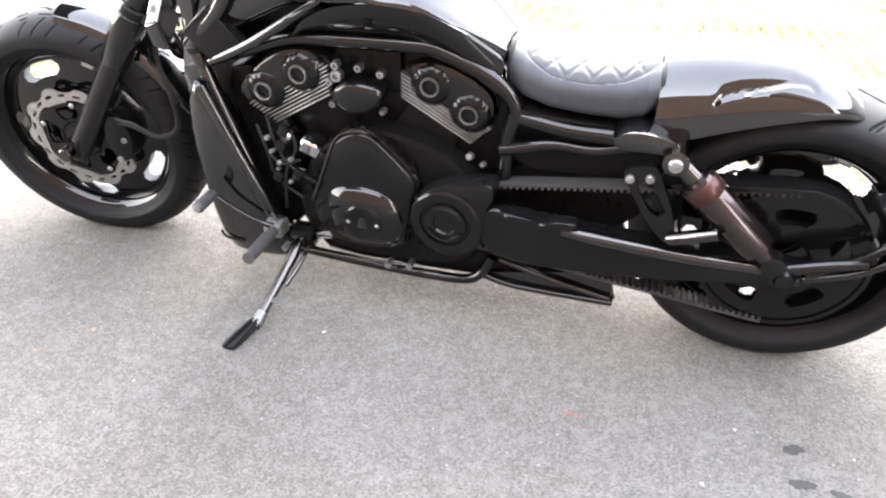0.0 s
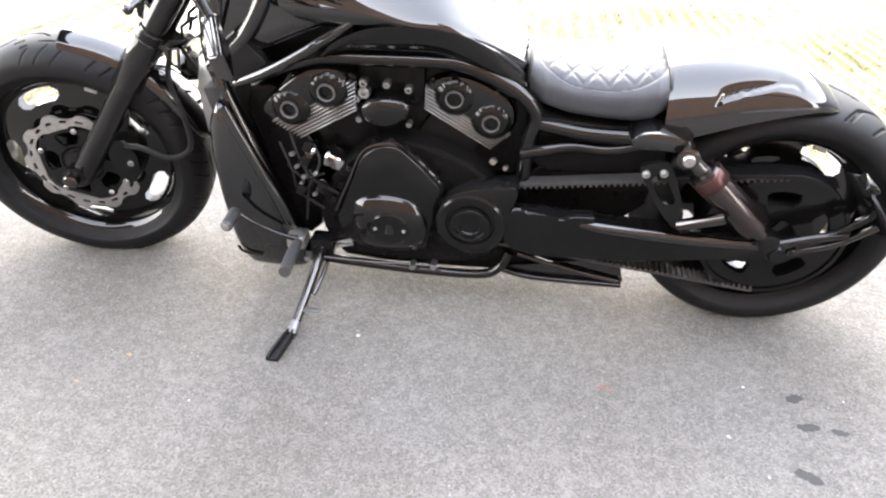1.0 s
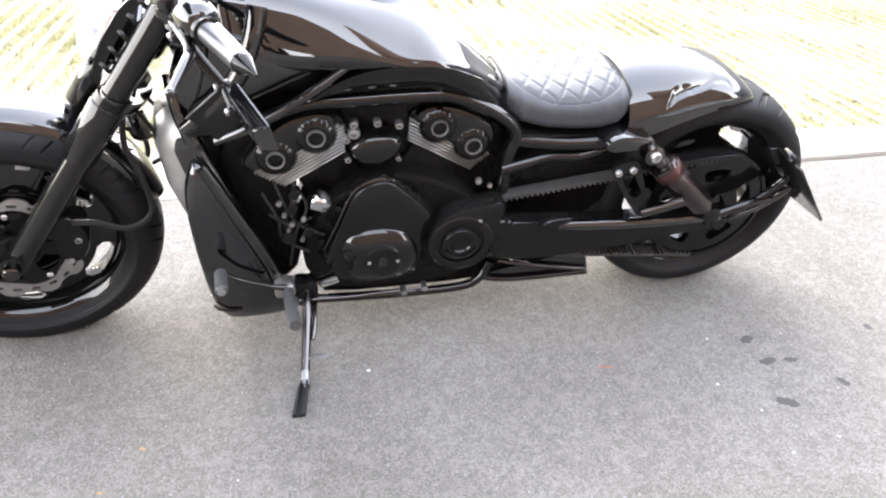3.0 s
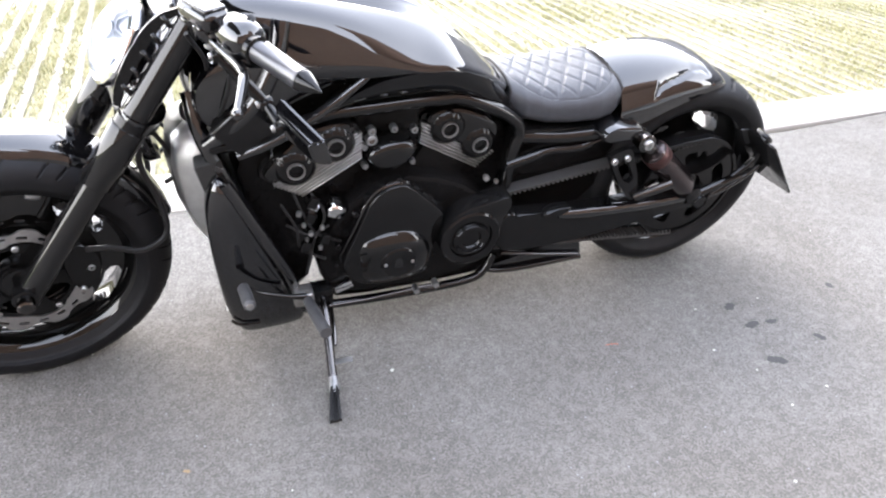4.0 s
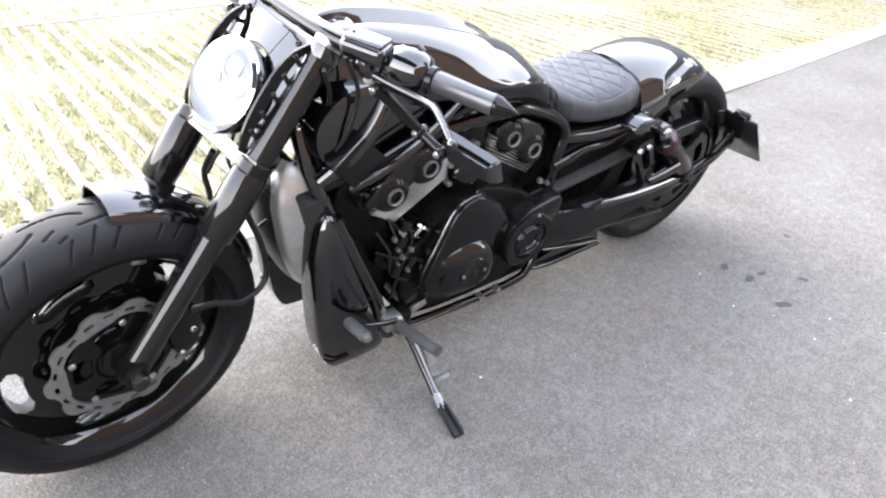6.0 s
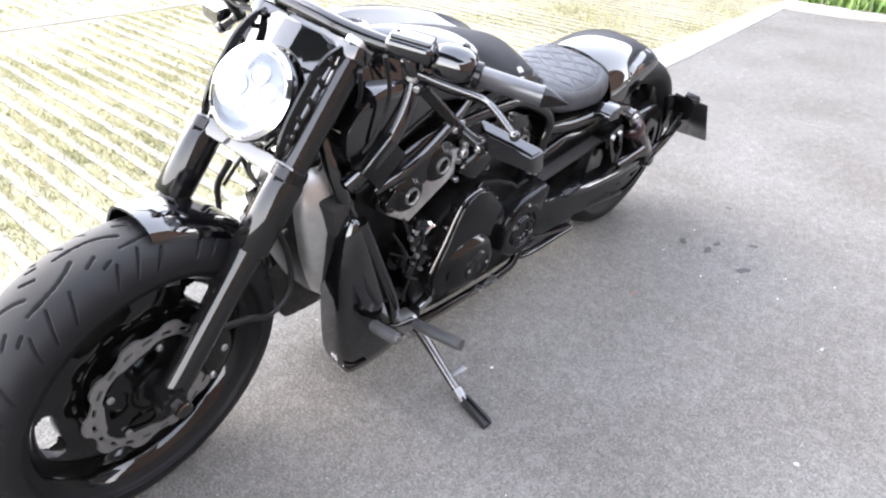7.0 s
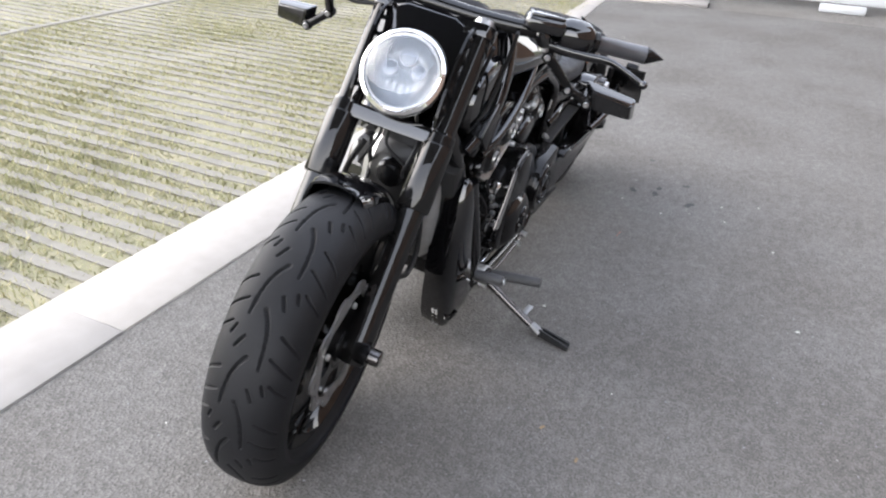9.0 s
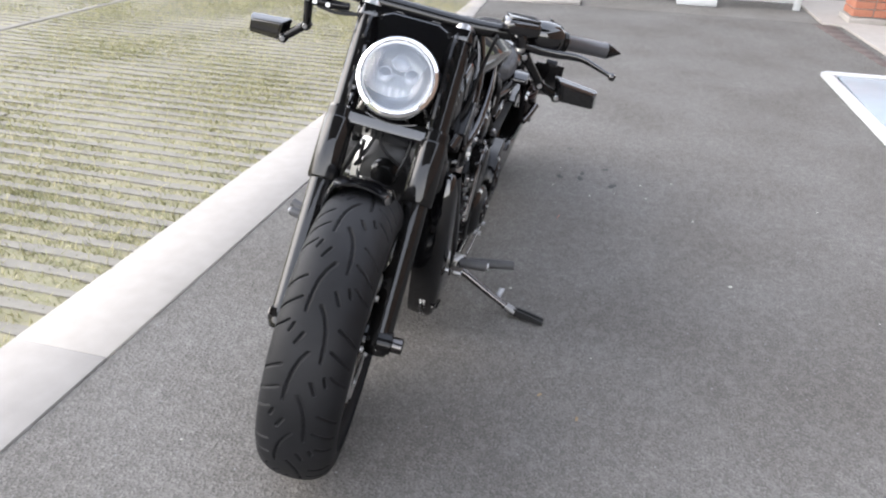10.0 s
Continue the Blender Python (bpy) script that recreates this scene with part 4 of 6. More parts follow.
def controls(side, tip):
    d = GDIR[side]
    p = tip - d * 0.205
    rot = math.degrees(math.atan2(d.y, d.x))
    part("switch_housing", lathe([(-0.042, 0.020), (-0.039, 0.028), (-0.028, 0.033), (-0.006, 0.0355), (0.014, 0.0345), (0.028, 0.030), (0.034, 0.022), (0.036, 0.018)], p + Vector((0.004, 0, 0.004)), d, 32, ST), GLOSS, HANDLEBAR, "rounded black switch housing")
    part("switch_button", xform(block((0.014, 0.012, 0.006), tuple(p + Vector((0.022, 0, 0.037))), 0.002, (0, 30, rot)), ST), SATIN, HANDLEBAR)
    part("choke_collar", lathe([(0.034, 0.021), (0.036, 0.025), (0.046, 0.025), (0.048, 0.021)], p, d, 26, ST), SATIN, HANDLEBAR)
    box = p - d * 0.075 + Vector((-0.014, 0, 0.018))
    bm = block((0.088, 0.056, 0.036), (0, 0, 0), 0.014, (0, 0, rot), segs=4)
    part("master_cylinder", xform(bm, ST @ Matrix.Translation(box)), GLOSS, HANDLEBAR, "rounded black reservoir box")
    part("reservoir_lid", xform(block((0.074, 0.044, 0.008), tuple(box + Vector((0, 0, 0.019))), 0.0035, (0, 0, rot), segs=3), ST), GLOSS, HANDLEBAR)
    for a in (-0.028, 0.028):
        part("lid_screw", bolt(tuple(box + d * a + Vector((0, 0, 0.022))), (0, 0, 1), 0.004, 0.002, ST), SATIN, HANDLEBAR)
    part("bar_clamp", lathe([(-0.014, 0.020), (-0.012, 0.025), (0.012, 0.025), (0.014, 0.020)], p - d * 0.075, d, 24, ST), SATIN, HANDLEBAR)
    pivot = Vector((-0.445, side * 0.252, 0.943))
    part("lever_perch", tube([p - d * 0.075, p - d * 0.07 + Vector((-0.022, 0, -0.006)), pivot], [0.018, 0.017, 0.014], 12, 4, ST), GLOSS, HANDLEBAR)
    part("lever_pivot", lathe([(-0.016, 0.009), (-0.013, 0.0125), (0.013, 0.0125), (0.016, 0.009)], pivot, (0.05, 0, 1), 20, ST), ZINC, HANDLEBAR)
    ball = Vector(unsteer(-0.398, -0.482, 0.901))
    ball = Vector((ball.x, side * abs(ball.y), ball.z))
    # the lever runs out beside the bar, then bends forward to its ball end
    blade = [pivot, Vector((-0.432, side * 0.300, 0.939)), Vector((-0.424, side * 0.345, 0.940)), Vector((-0.424, side * 0.385, 0.944)), Vector((-0.434, side * 0.415, 0.944)), ball]
    part("lever", tube(blade, [0.012, 0.013, 0.0125, 0.011, 0.009, 0.0065], 12, 6, ST, flat=0.75), GLOSS, HANDLEBAR, "black dog-leg control lever with a ball end")
    bm = bmesh.new()
    bmesh.ops.create_uvsphere(bm, u_segments=14, v_segments=10, radius=0.0095)
    part("lever_ball", xform(bm, ST @ Matrix.Translation(ball)), GLOSS, HANDLEBAR)
    # mirror under the bar
    piv = Vector(unsteer(-0.315, -0.362, 0.800))
    piv = Vector((piv.x, side * abs(piv.y), piv.z))
    drop = Vector((0, -0.037, -0.038)) if side > 0 else Vector()
    piv += drop
    s = Vector((-0.438, side * 0.268, 0.920))
    knee = piv + (Vector((-0.012, 0.050, 0.022)) if side < 0 else Vector((-0.004, -0.056, 0.048)))
    part("mirror_stalk", tube([s, knee], [0.0125, 0.0105], 10, 1, ST), SATIN, HANDLEBAR)
    part("mirror_arm", tube([knee, piv], [0.0100, 0.0110], 10, 1, ST), SATIN, HANDLEBAR)
    for q in (s, knee, piv):
        part("knuckle", lathe([(-0.013, 0.010), (-0.010, 0.0125), (0.010, 0.0125), (0.013, 0.010)], q, (1, 0, 0.2), 18, ST), SATIN, HANDLEBAR)
    for q in (s, knee, piv):
        part("stalk_bolt", bolt(tuple(q + Vector((-0.012, 0, 0))), (-1, 0, -0.2), 0.0065, 0.006, ST), ZINC, HANDLEBAR)
    c = [Vector(unsteer(*v)) for v in ((-0.321, -0.352, 0.848), (-0.268, -0.463, 0.820), (-0.254, -0.466, 0.772), (-0.300, -0.362, 0.785))]
    c = [Vector((v.x, side * abs(v.y), v.z)) + drop for v in c]
    nrm = (c[1] - c[0]).cross(c[3] - c[0]).normalized()
    if nrm.x < 0:
        nrm = -nrm
    mid = sum(c, Vector()) / 4
    bm = bmesh.new()
    back = [bm.verts.new(mid + (v - mid) * 0.76 - nrm * 0.015) for v in c]
    rim_ = [bm.verts.new(v + nrm * 0.004) for v in c]
    lip = [bm.verts.new(v + nrm * 0.014) for v in c]
    bridge(bm, [back, rim_, lip])
    bmesh.ops.recalc_face_normals(bm, faces=bm.faces)
    bmesh.ops.bevel(bm, geom=list(bm.edges), offset=0.003, segments=2, affect="EDGES")
    house = part("mirror", xform(bm, ST), GLOSS, HANDLEBAR, "black wedge-shaped mirror under the bar")
    bm = bmesh.new()
    bm.faces.new([bm.verts.new(mid + (v - mid) * 0.88 + nrm * 0.0155) for v in c])
    part("mirror_glass", xform(bm, ST), CHROME, HANDLEBAR)


controls(-1, L_TIP)
controls(1, R_TIP)
# brake line and its banjo under the right half of the bar
part("brake_union", tube([(-0.446, 0.252, 0.918), (-0.450, 0.205, 0.920), (-0.452, 0.165, 0.926)], [0.013, 0.011, 0.008], 12, 3, ST), SATIN, HANDLEBAR)
part("brake_line", tube([(-0.450, 0.240, 0.908), (-0.456, 0.190, 0.905), (-0.456, 0.140, 0.914), (-0.440, 0.090, 0.918)], 0.0042, 8, 5, ST), BLACKRUBBER, HANDLEBAR)
part("throttle_cable", tube([(-0.436, 0.262, 0.930), (-0.448, 0.215, 0.914), (-0.450, 0.150, 0.912), (-0.436, 0.080, 0.905)], 0.0038, 8, 5, ST), BLACKRUBBER, HANDLEBAR)
for y in (0.246, 0.214):
    part("union_bolt", bolt((-0.458, y, 0.918), (-1, 0, 0.2), 0.006, 0.006, ST), ZINC, HANDLEBAR)


# front mudguard: a close curved shell over the tyre
def mudguard(name, centre, m, radius, half, a0, a1, crown, drop, steps, label, taper=0.25, flare=None):
    """A shell round a wheel from angle a0 to a1 (degrees, 0 forward, 90 up), its sides reaching drop inwards."""
    sections = []
    for i in range(steps + 1):
        t = i / steps
        a = radians(a0 + (a1 - a0) * t)
        e = (1 - t) / taper
        k = 1 if e >= 1 else math.sin(e * math.pi / 2) ** 0.6
        if t < 0.08:
            k *= 0.8 + 2.5 * t
        h = half * (0.45 + 0.55 * k)
        dr = drop * (0.25 + 0.75 * k) if flare is None else flare(t)
        ring = []
        for j in range(-12, 13):
            s = j / 12
            yy = h * math.sin(s * math.pi / 2)
            rr_ = radius + crown * (math.cos(s * math.pi / 2) ** 0.9 - 1) * 1.0
            if abs(s) > 0.6:
                rr_ -= dr * (abs(s) - 0.6) / 0.4
            ring.append((centre.x - rr_ * math.cos(a), yy, centre.z + rr_ * math.sin(a)))
        sections.append(ring)
    bm = loft(sections, closed=False, cap=False)
    bmesh.ops.recalc_face_normals(bm, faces=bm.faces)
    bmesh.ops.solidify(bm, geom=bm.faces[:], thickness=-0.005)
    return part(name, xform(bm, m), GLOSS, bike, label)


mudguard("front_mudguard", FRONT_AXLE, ST, 0.3475, 0.072, 96, 170, 0.036, 0.044, 44, "short gloss black front mudguard")
for side in (-1, 1):
    part("mudguard_bracket", plate([(-0.80, 0.46), (-0.74, 0.55), (-0.70, 0.53), (-0.735, 0.43)], side * 0.096, side * 0.088, 0.001, 1, ST), SATIN, bike)
    cal = part("brake_caliper", dome([(-0.80, 0.42), (-0.745, 0.43), (-0.715, 0.37), (-0.735, 0.29), (-0.78, 0.27), (-0.80, 0.33)], [(1.0, side * 0.055), (1.0, side * 0.098), (0.9, side * 0.108), (0.6, side * 0.110)], 2, ST), SATIN, bike, "black brake caliper")
    for bx, bz in ((-0.79, 0.41), (-0.775, 0.29), (-0.745, 0.35)):
        part("caliper_bolt", bolt((bx, side * 0.106, bz), (0, side, 0), 0.008, 0.008, ST), ZINC, cal)
    part("brake_hose", tube([(-0.745, side * 0.108, 0.405), (-0.695, side * 0.120, 0.405), (-0.638, side * 0.122, 0.379), (-0.588, side * 0.120, 0.393), (-0.568, side * 0.115, 0.432), (-0.576, side * 0.105, 0.509), (-0.595, side * 0.085, 0.585), (-0.585, side * 0.06, 0.650)], 0.0070, 8, 6, ST), BLACKRUBBER, bike, "black brake hose")

for side in (-1, 1):
    part("yoke_hose", tube([(-0.556, side * 0.055, 0.650), (-0.528, side * 0.062, 0.593), (-0.506, side * 0.064, 0.559), (-0.515, side * 0.062, 0.530), (-0.548, side * 0.055, 0.506)], 0.0055, 8, 6, ST), BLACKRUBBER, bike, "looped black hose below the yoke")

# frame
frame_tubes = [(-0.452, 0.615), (-0.336, 0.634), (-0.196, 0.680), (-0.066, 0.689), (0.075, 0.694), (0.150, 0.688), (0.267, 0.634), (0.311, 0.582), (0.300, 0.520), (0.292, 0.40)]
for side in (-1, 1):
    fr = part("frame_rail", tube([(x, side * (0.125 if x > -0.4 else 0.10), z) for x, z in frame_tubes], 0.0175, 16, 5), ENAMEL, bike, "gloss black tubular frame rail")
    part("down_tube", tube([(-0.462, side * 0.075, 0.74), (-0.445, side * 0.115, 0.63), (-0.36, side * 0.14, 0.40), (-0.262, side * 0.15, 0.145), (-0.22, side * 0.15, 0.122)], 0.0185, 16, 5), GLOSS, bike, "gloss black front down tube")
    part("lower_rail", tube([(-0.25, side * 0.15, 0.128), (-0.19, side * 0.155, 0.122), (0.01, side * 0.16, 0.119), (0.20, side * 0.16, 0.124), (0.255, side * 0.158, 0.150), (0.28, side * 0.15, 0.20)], 0.0125, 14, 5), ENAMEL, bike, "dark polished lower frame rail")
    part("seat_rail", tube([(0.30, side * 0.12, 0.565), (0.42, side * 0.135, 0.556), (0.53, side * 0.145, 0.560), (0.645, side * 0.16, 0.565)], 0.019, 14, 5), ENAMEL, bike)
part("coolant_hose", tube([(-0.42, -0.165, 0.56), (-0.36, -0.172, 0.42), (-0.30, -0.175, 0.28), (-0.275, -0.17, 0.17)], 0.015, 14, 5), GLOSS, bike)
for f in (0.2, 0.42, 0.65, 0.85):
    part("hose_clip", block((0.022, 0.028, 0.012), (-0.415 + 0.145 * f, -0.165, 0.555 - 0.40 * f), 0.003, (0, 20, 0)), SATIN, bike)

# engine: crankcase, two cylinders in a V, heads with finned covers
engine = part("engine", plate([(-0.22, 0.30), (-0.16, 0.42), (-0.05, 0.50), (0.06, 0.50), (0.20, 0.44), (0.27, 0.34), (0.25, 0.19), (0.15, 0.135), (-0.15, 0.135), (-0.21, 0.20)], -0.15, 0.15, 0.012, 1), MATTE, bike, "black V-twin engine")
for s, ang, cx, cz in ((-1, -30, -0.135, 0.47), (1, 30, 0.095, 0.465)):
    part("cylinder", block((0.145, 0.20, 0.20), (cx, 0.0, cz), 0.012, (0, ang, 0)), MATTE, engine)

front_head = [(-0.317, 0.576), (-0.24, 0.649), (-0.16, 0.67), (-0.115, 0.651), (-0.102, 0.636), (-0.104, 0.557), (-0.25, 0.472), (-0.325, 0.519), (-0.346, 0.544)]
front_fins = [(-0.134, 0.629), (-0.103, 0.642), (-0.103, 0.565), (-0.247, 0.479), (-0.319, 0.524), (-0.279, 0.532), (-0.206, 0.573)]
front_cam = [(-0.312, 0.582), (-0.236, 0.654), (-0.157, 0.672), (-0.116, 0.657), (-0.134, 0.629), (-0.205, 0.572), (-0.279, 0.531), (-0.318, 0.528), (-0.339, 0.549)]
rear_head = [(0.046, 0.629), (0.092, 0.654), (0.153, 0.654), (0.223, 0.623), (0.268, 0.59), (0.265, 0.525), (0.218, 0.466), (0.048, 0.557)]
rear_fins = [(0.051, 0.632), (0.095, 0.586), (0.134, 0.564), (0.183, 0.534), (0.258, 0.519), (0.21, 0.474), (0.049, 0.565)]
rear_cam = [(0.058, 0.634), (0.094, 0.656), (0.154, 0.655), (0.221, 0.625), (0.265, 0.590), (0.262, 0.523), (0.183, 0.534), (0.135, 0.564), (0.095, 0.586)]


def within(outline, x, z):
    hit, n = False, len(outline)
    for i in range(n):
        (x1, z1), (x2, z2) = outline[i], outline[(i + 1) % n]
        if (z1 > z) != (z2 > z) and x < (x2 - x1) * (z - z1) / (z2 - z1) + x1:
            hit = not hit
    return hit


def fluted_boss(cx, face, cz):
    """A round boss whose upper flank is cut into rounded flutes that fan out from the plug ring."""
    bm, n = bmesh.new(), 96
    rings = []
    for k, (h, r) in enumerate(((0.006, 0.053), (0.016, 0.049), (0.023, 0.042), (0.029, 0.034), (0.031, 0.028), (0.030, 0.022))):
        ring = []
        for i in range(n):
            a = 2 * math.pi * i / n
            cut = (abs(math.sin(a * 5)) ** 0.6 - 1) * 0.003 * math.sin(math.pi * min(k / 4, 1)) * (1 if math.sin(a) > 0.1 else 0.0)
            ring.append(bm.verts.new((cx + r * math.cos(a), face - h - cut, cz + r * math.sin(a))))
        rings.append(ring)
    bridge(bm, rings, cap0=False, cap1=False)
    return bm


def cylinder_head(outline, finned, cam, face, caps, slope):
    head = part("cylinder_head", plate(outline, face, 0.12, 0.006, 1), SATIN, bike, "black cylinder head with bright machined fins")
    part("cam_cover", dome(cam, [(1.0, face + 0.002), (0.99, face - 0.010), (0.95, face - 0.017), (0.85, face - 0.020), (0.5, face - 0.022)], 2), ENAMEL, head)
    for cx, cz in caps:
        part("plug_boss", fluted_boss(cx, face, cz), SATIN, head, sharp=50)
        part("cap_ring", lathe([(0.026, 0.0180), (0.0355, 0.0180), (0.0365, 0.0186), (0.0365, 0.0202), (0.034, 0.0210), (0.0, 0.0212)], (cx, face, cz), LEFT, 36, cap=False), ALU, head, "bright machined spark plug ring")
        part("cap_well", lathe([(0.0, 0.017), (0.031, 0.0178), (0.031, 0.013), (0.026, 0.011), (0.026, 0.0)], (cx, face, cz), LEFT, 30), SATIN, head)
    for bx, bz in (cam[0], cam[3], cam[-2]):
        q = Vector((bx, 0, bz)).lerp(Vector((sum(p[0] for p in cam) / 9, 0, sum(p[1] for p in cam) / 9)), 0.12)
        part("cover_screw", bolt((q.x, face - 0.012, q.z), LEFT, 0.006, 0.008), DARKCHROME, head)
    d = Vector((math.cos(radians(slope)), 0, math.sin(radians(slope))))
    up = Vector((-d.z, 0, d.x))
    base = min(((Vector((x, 0, z))).dot(up) for x, z in finned))
    for k in range(13):
        h = base + 0.004 + k * 0.0080
        runs = [u for u in np.linspace(-0.6, 0.9, 700) if within(finned, (d * u + up * h).x, (d * u + up * h).z)]
        if len(runs) < 5:
            continue
        p0, p1 = d * runs[0] + up * h, d * runs[-1] + up * h
        mid = (p0 + p1) / 2
        part("fin", block(((p1 - p0).length, 0.016, 0.0032), (mid.x, face - 0.010, mid.z), 0.0010, (0, -slope, 0), segs=1), ALU, head)


cylinder_head(front_head, front_fins, front_cam, -0.128, [(-0.169, 0.614), (-0.261, 0.563)], 31)
cylinder_head(rear_head, rear_fins, rear_cam, -0.092, [(0.121, 0.605), (0.208, 0.551)], -30)

part("primary_cover", dome([(-0.092, 0.470), (-0.055, 0.500), (-0.012, 0.507), (0.016, 0.492), (0.098, 0.410), (0.106, 0.387), (0.094, 0.337), (0.074, 0.251), (0.069, 0.197), (-0.118, 0.188), (-0.168, 0.265), (-0.150, 0.321), (-0.115, 0.403)],
                           [(1.02, -0.14), (1.02, -0.168), (0.992, -0.171), (0.984, -0.180), (0.975, -0.184), (0.955, -0.186), (0.5, -0.188)], 2), SATIN, engine, "satin black primary cover")
part("cover_hump", dome([(-0.122, 0.325), (-0.094, 0.358), (-0.027, 0.371), (0.034, 0.358), (0.070, 0.312), (0.072, 0.256), (0.052, 0.208), (-0.103, 0.200), (-0.118, 0.270)], [(1.02, -0.182), (0.985, -0.188), (0.93, -0.194), (0.85, -0.200), (0.74, -0.2055), (0.61, -0.2095), (0.46, -0.2122), (0.30, -0.2138), (0.14, -0.2145)], 3, centre=(-0.02, 0.275)), ENAMEL, engine, "gloss black rounded cover")
emblem = part("round_badge", lathe([(0.0, 0.049), (0.005, 0.048), (0.008, 0.044), (0.006, 0.040), (0.006, 0.0)], (-0.021, -0.209, 0.283), LEFT, 44), SATIN, bike)
for k in range(4):
    part("badge_bar", block((0.024 - 0.003 * k, 0.003, 0.0035), (-0.021, -0.2155, 0.272 + 0.0075 * k), 0), SATIN, emblem)
for a in (0, 180):
    part("badge_screw", bolt((-0.021 + 0.036 * math.cos(radians(a)), -0.214, 0.283), LEFT, 0.0045, 0.003), ZINC, emblem)
for i, (bx, bz) in enumerate([(-0.125, 0.425), (-0.098, 0.470), (-0.062, 0.499), (-0.018, 0.512), (0.014, 0.490), (0.040, 0.468), (0.066, 0.443), (0.090, 0.418), (0.100, 0.385), (0.102, 0.35), (0.098, 0.315), (-0.150, 0.372), (-0.170, 0.33), (0.085, 0.255), (-0.172, 0.262), (-0.135, 0.215)]):
    part("cover_bolt", bolt((bx, -0.160, bz), LEFT, 0.0075, 0.013), SATIN if i % 3 else DARKCHROME, engine)
part("cover_lip", tube([(-0.165, -0.172, 0.30), (-0.130, -0.174, 0.382), (-0.088, -0.174, 0.476), (-0.038, -0.174, 0.502), (0.0, -0.174, 0.493), (0.092, -0.174, 0.406)], 0.0045, 8, 4), DARKCHROME, engine)

pulley_cover = part("pulley_cover", dome([(0.092, 0.31), (0.105, 0.372), (0.155, 0.412), (0.235, 0.425), (0.285, 0.435), (0.292, 0.40), (0.270, 0.36), (0.268, 0.29), (0.245, 0.235), (0.178, 0.212), (0.115, 0.245)],
                                         [(1.0, -0.145), (1.0, -0.185), (0.965, -0.196), (0.9, -0.199)], 2, centre=(0.178, 0.316)), SATIN, bike, "round satin black pulley cover")
part("cover_disc", lathe([(0.0, 0.085), (0.010, 0.084), (0.014, 0.079), (0.013, 0.060), (0.007, 0.057), (0.007, 0.052), (0.013, 0.049), (0.014, 0.028), (0.009, 0.025), (0.009, 0.0)], (0.178, -0.194, 0.316), LEFT, 56), SATIN, pulley_cover)
for a0, a1 in ((25, 155), (205, 335)):
    pts = [(0.178 + 0.042 * math.cos(radians(a0 + (a1 - a0) * k / 8)), -0.209, 0.316 + 0.042 * math.sin(radians(a0 + (a1 - a0) * k / 8))) for k in range(9)]
    part("raised_arc", tube(pts, 0.0045, 8, 1), SATIN, pulley_cover)
part("shaft_boss", lathe([(0, 0.034), (0.02, 0.034), (0.024, 0.030)], (0.292, -0.17, 0.335), LEFT, 28), SATIN, engine)

oval = part("inlet_cover", dome([(-0.100, 0.582), (-0.062, 0.611), (0.004, 0.613), (0.032, 0.590), (0.012, 0.556), (-0.036, 0.528), (-0.083, 0.548)], [(1.0, -0.11), (1.0, -0.150), (0.95, -0.160), (0.8, -0.166), (0.4, -0.168)], 2), ENAMEL, engine, "gloss black oval cover between the cylinders")
for bx, bz, r in ((-0.083, 0.640, 0.010), (-0.030, 0.640, 0.009), (0.020, 0.632, 0.009), (-0.083, 0.616, 0.014), (-0.100, 0.60, 0.008), (-0.098, 0.548, 0.008), (0.02, 0.545, 0.007)):
    part("engine_bolt", bolt((bx, -0.135, bz), LEFT, r, 0.018), ZINC, engine, "bright cap bolt")
part("intake_body", block((0.17, 0.16, 0.16), (0.075, 0.0, 0.60), 0.01), MATTE, engine)
part("valley_block", block((0.16, 0.17, 0.12), (-0.005, 0.0, 0.53), 0.01), MATTE, engine)
part("intake_block", block((0.16, 0.20, 0.10), (-0.03, 0, 0.62), 0.01), MATTE, engine)
part("tag_strip", block((0.075, 0.004, 0.020), (0.075, -0.112, 0.468), 0.002, (0, 33, 0)), TAN, engine, "tan label strip on the cylinder")
part("starter_motor", lathe([(-0.05, 0.024), (-0.045, 0.029), (0.018, 0.029), (0.022, 0.026)], (-0.172, -0.11, 0.420), (0.15, -1, 0.25), 32), SATIN, engine, "black starter motor")
part("starter_end", block((0.052, 0.034, 0.040), (-0.168, -0.142, 0.430), 0.005, (18, 30, 14), segs=1), CHROME, engine, "faceted bright starter end")
for bx, by, bz, r in ((-0.262, -0.168, 0.452, 0.006), (-0.252, -0.172, 0.420, 0.005), (-0.236, -0.172, 0.392, 0.006), (-0.214, -0.170, 0.342, 0.005), (-0.245, -0.168, 0.372, 0.004), (-0.208, -0.168, 0.402, 0.005), (0.222, -0.150, 0.470, 0.008), (0.252, -0.150, 0.455, 0.006)):
    part("fitting", bolt((bx, by, bz), (-0.2, -1, 0.2), r, 0.012), ZINC, engine)
part("oil_filter", lathe([(-0.06, 0.034), (0.03, 0.036), (0.045, 0.030)], (-0.24, -0.09, 0.36), (-0.3, -1, 0), 26), SATIN, engine)
part("thermostat", lathe([(-0.02, 0.013), (0.02, 0.015), (0.025, 0.010)], (-0.225, -0.135, 0.452), LEFT, 20), CHROME, engine)
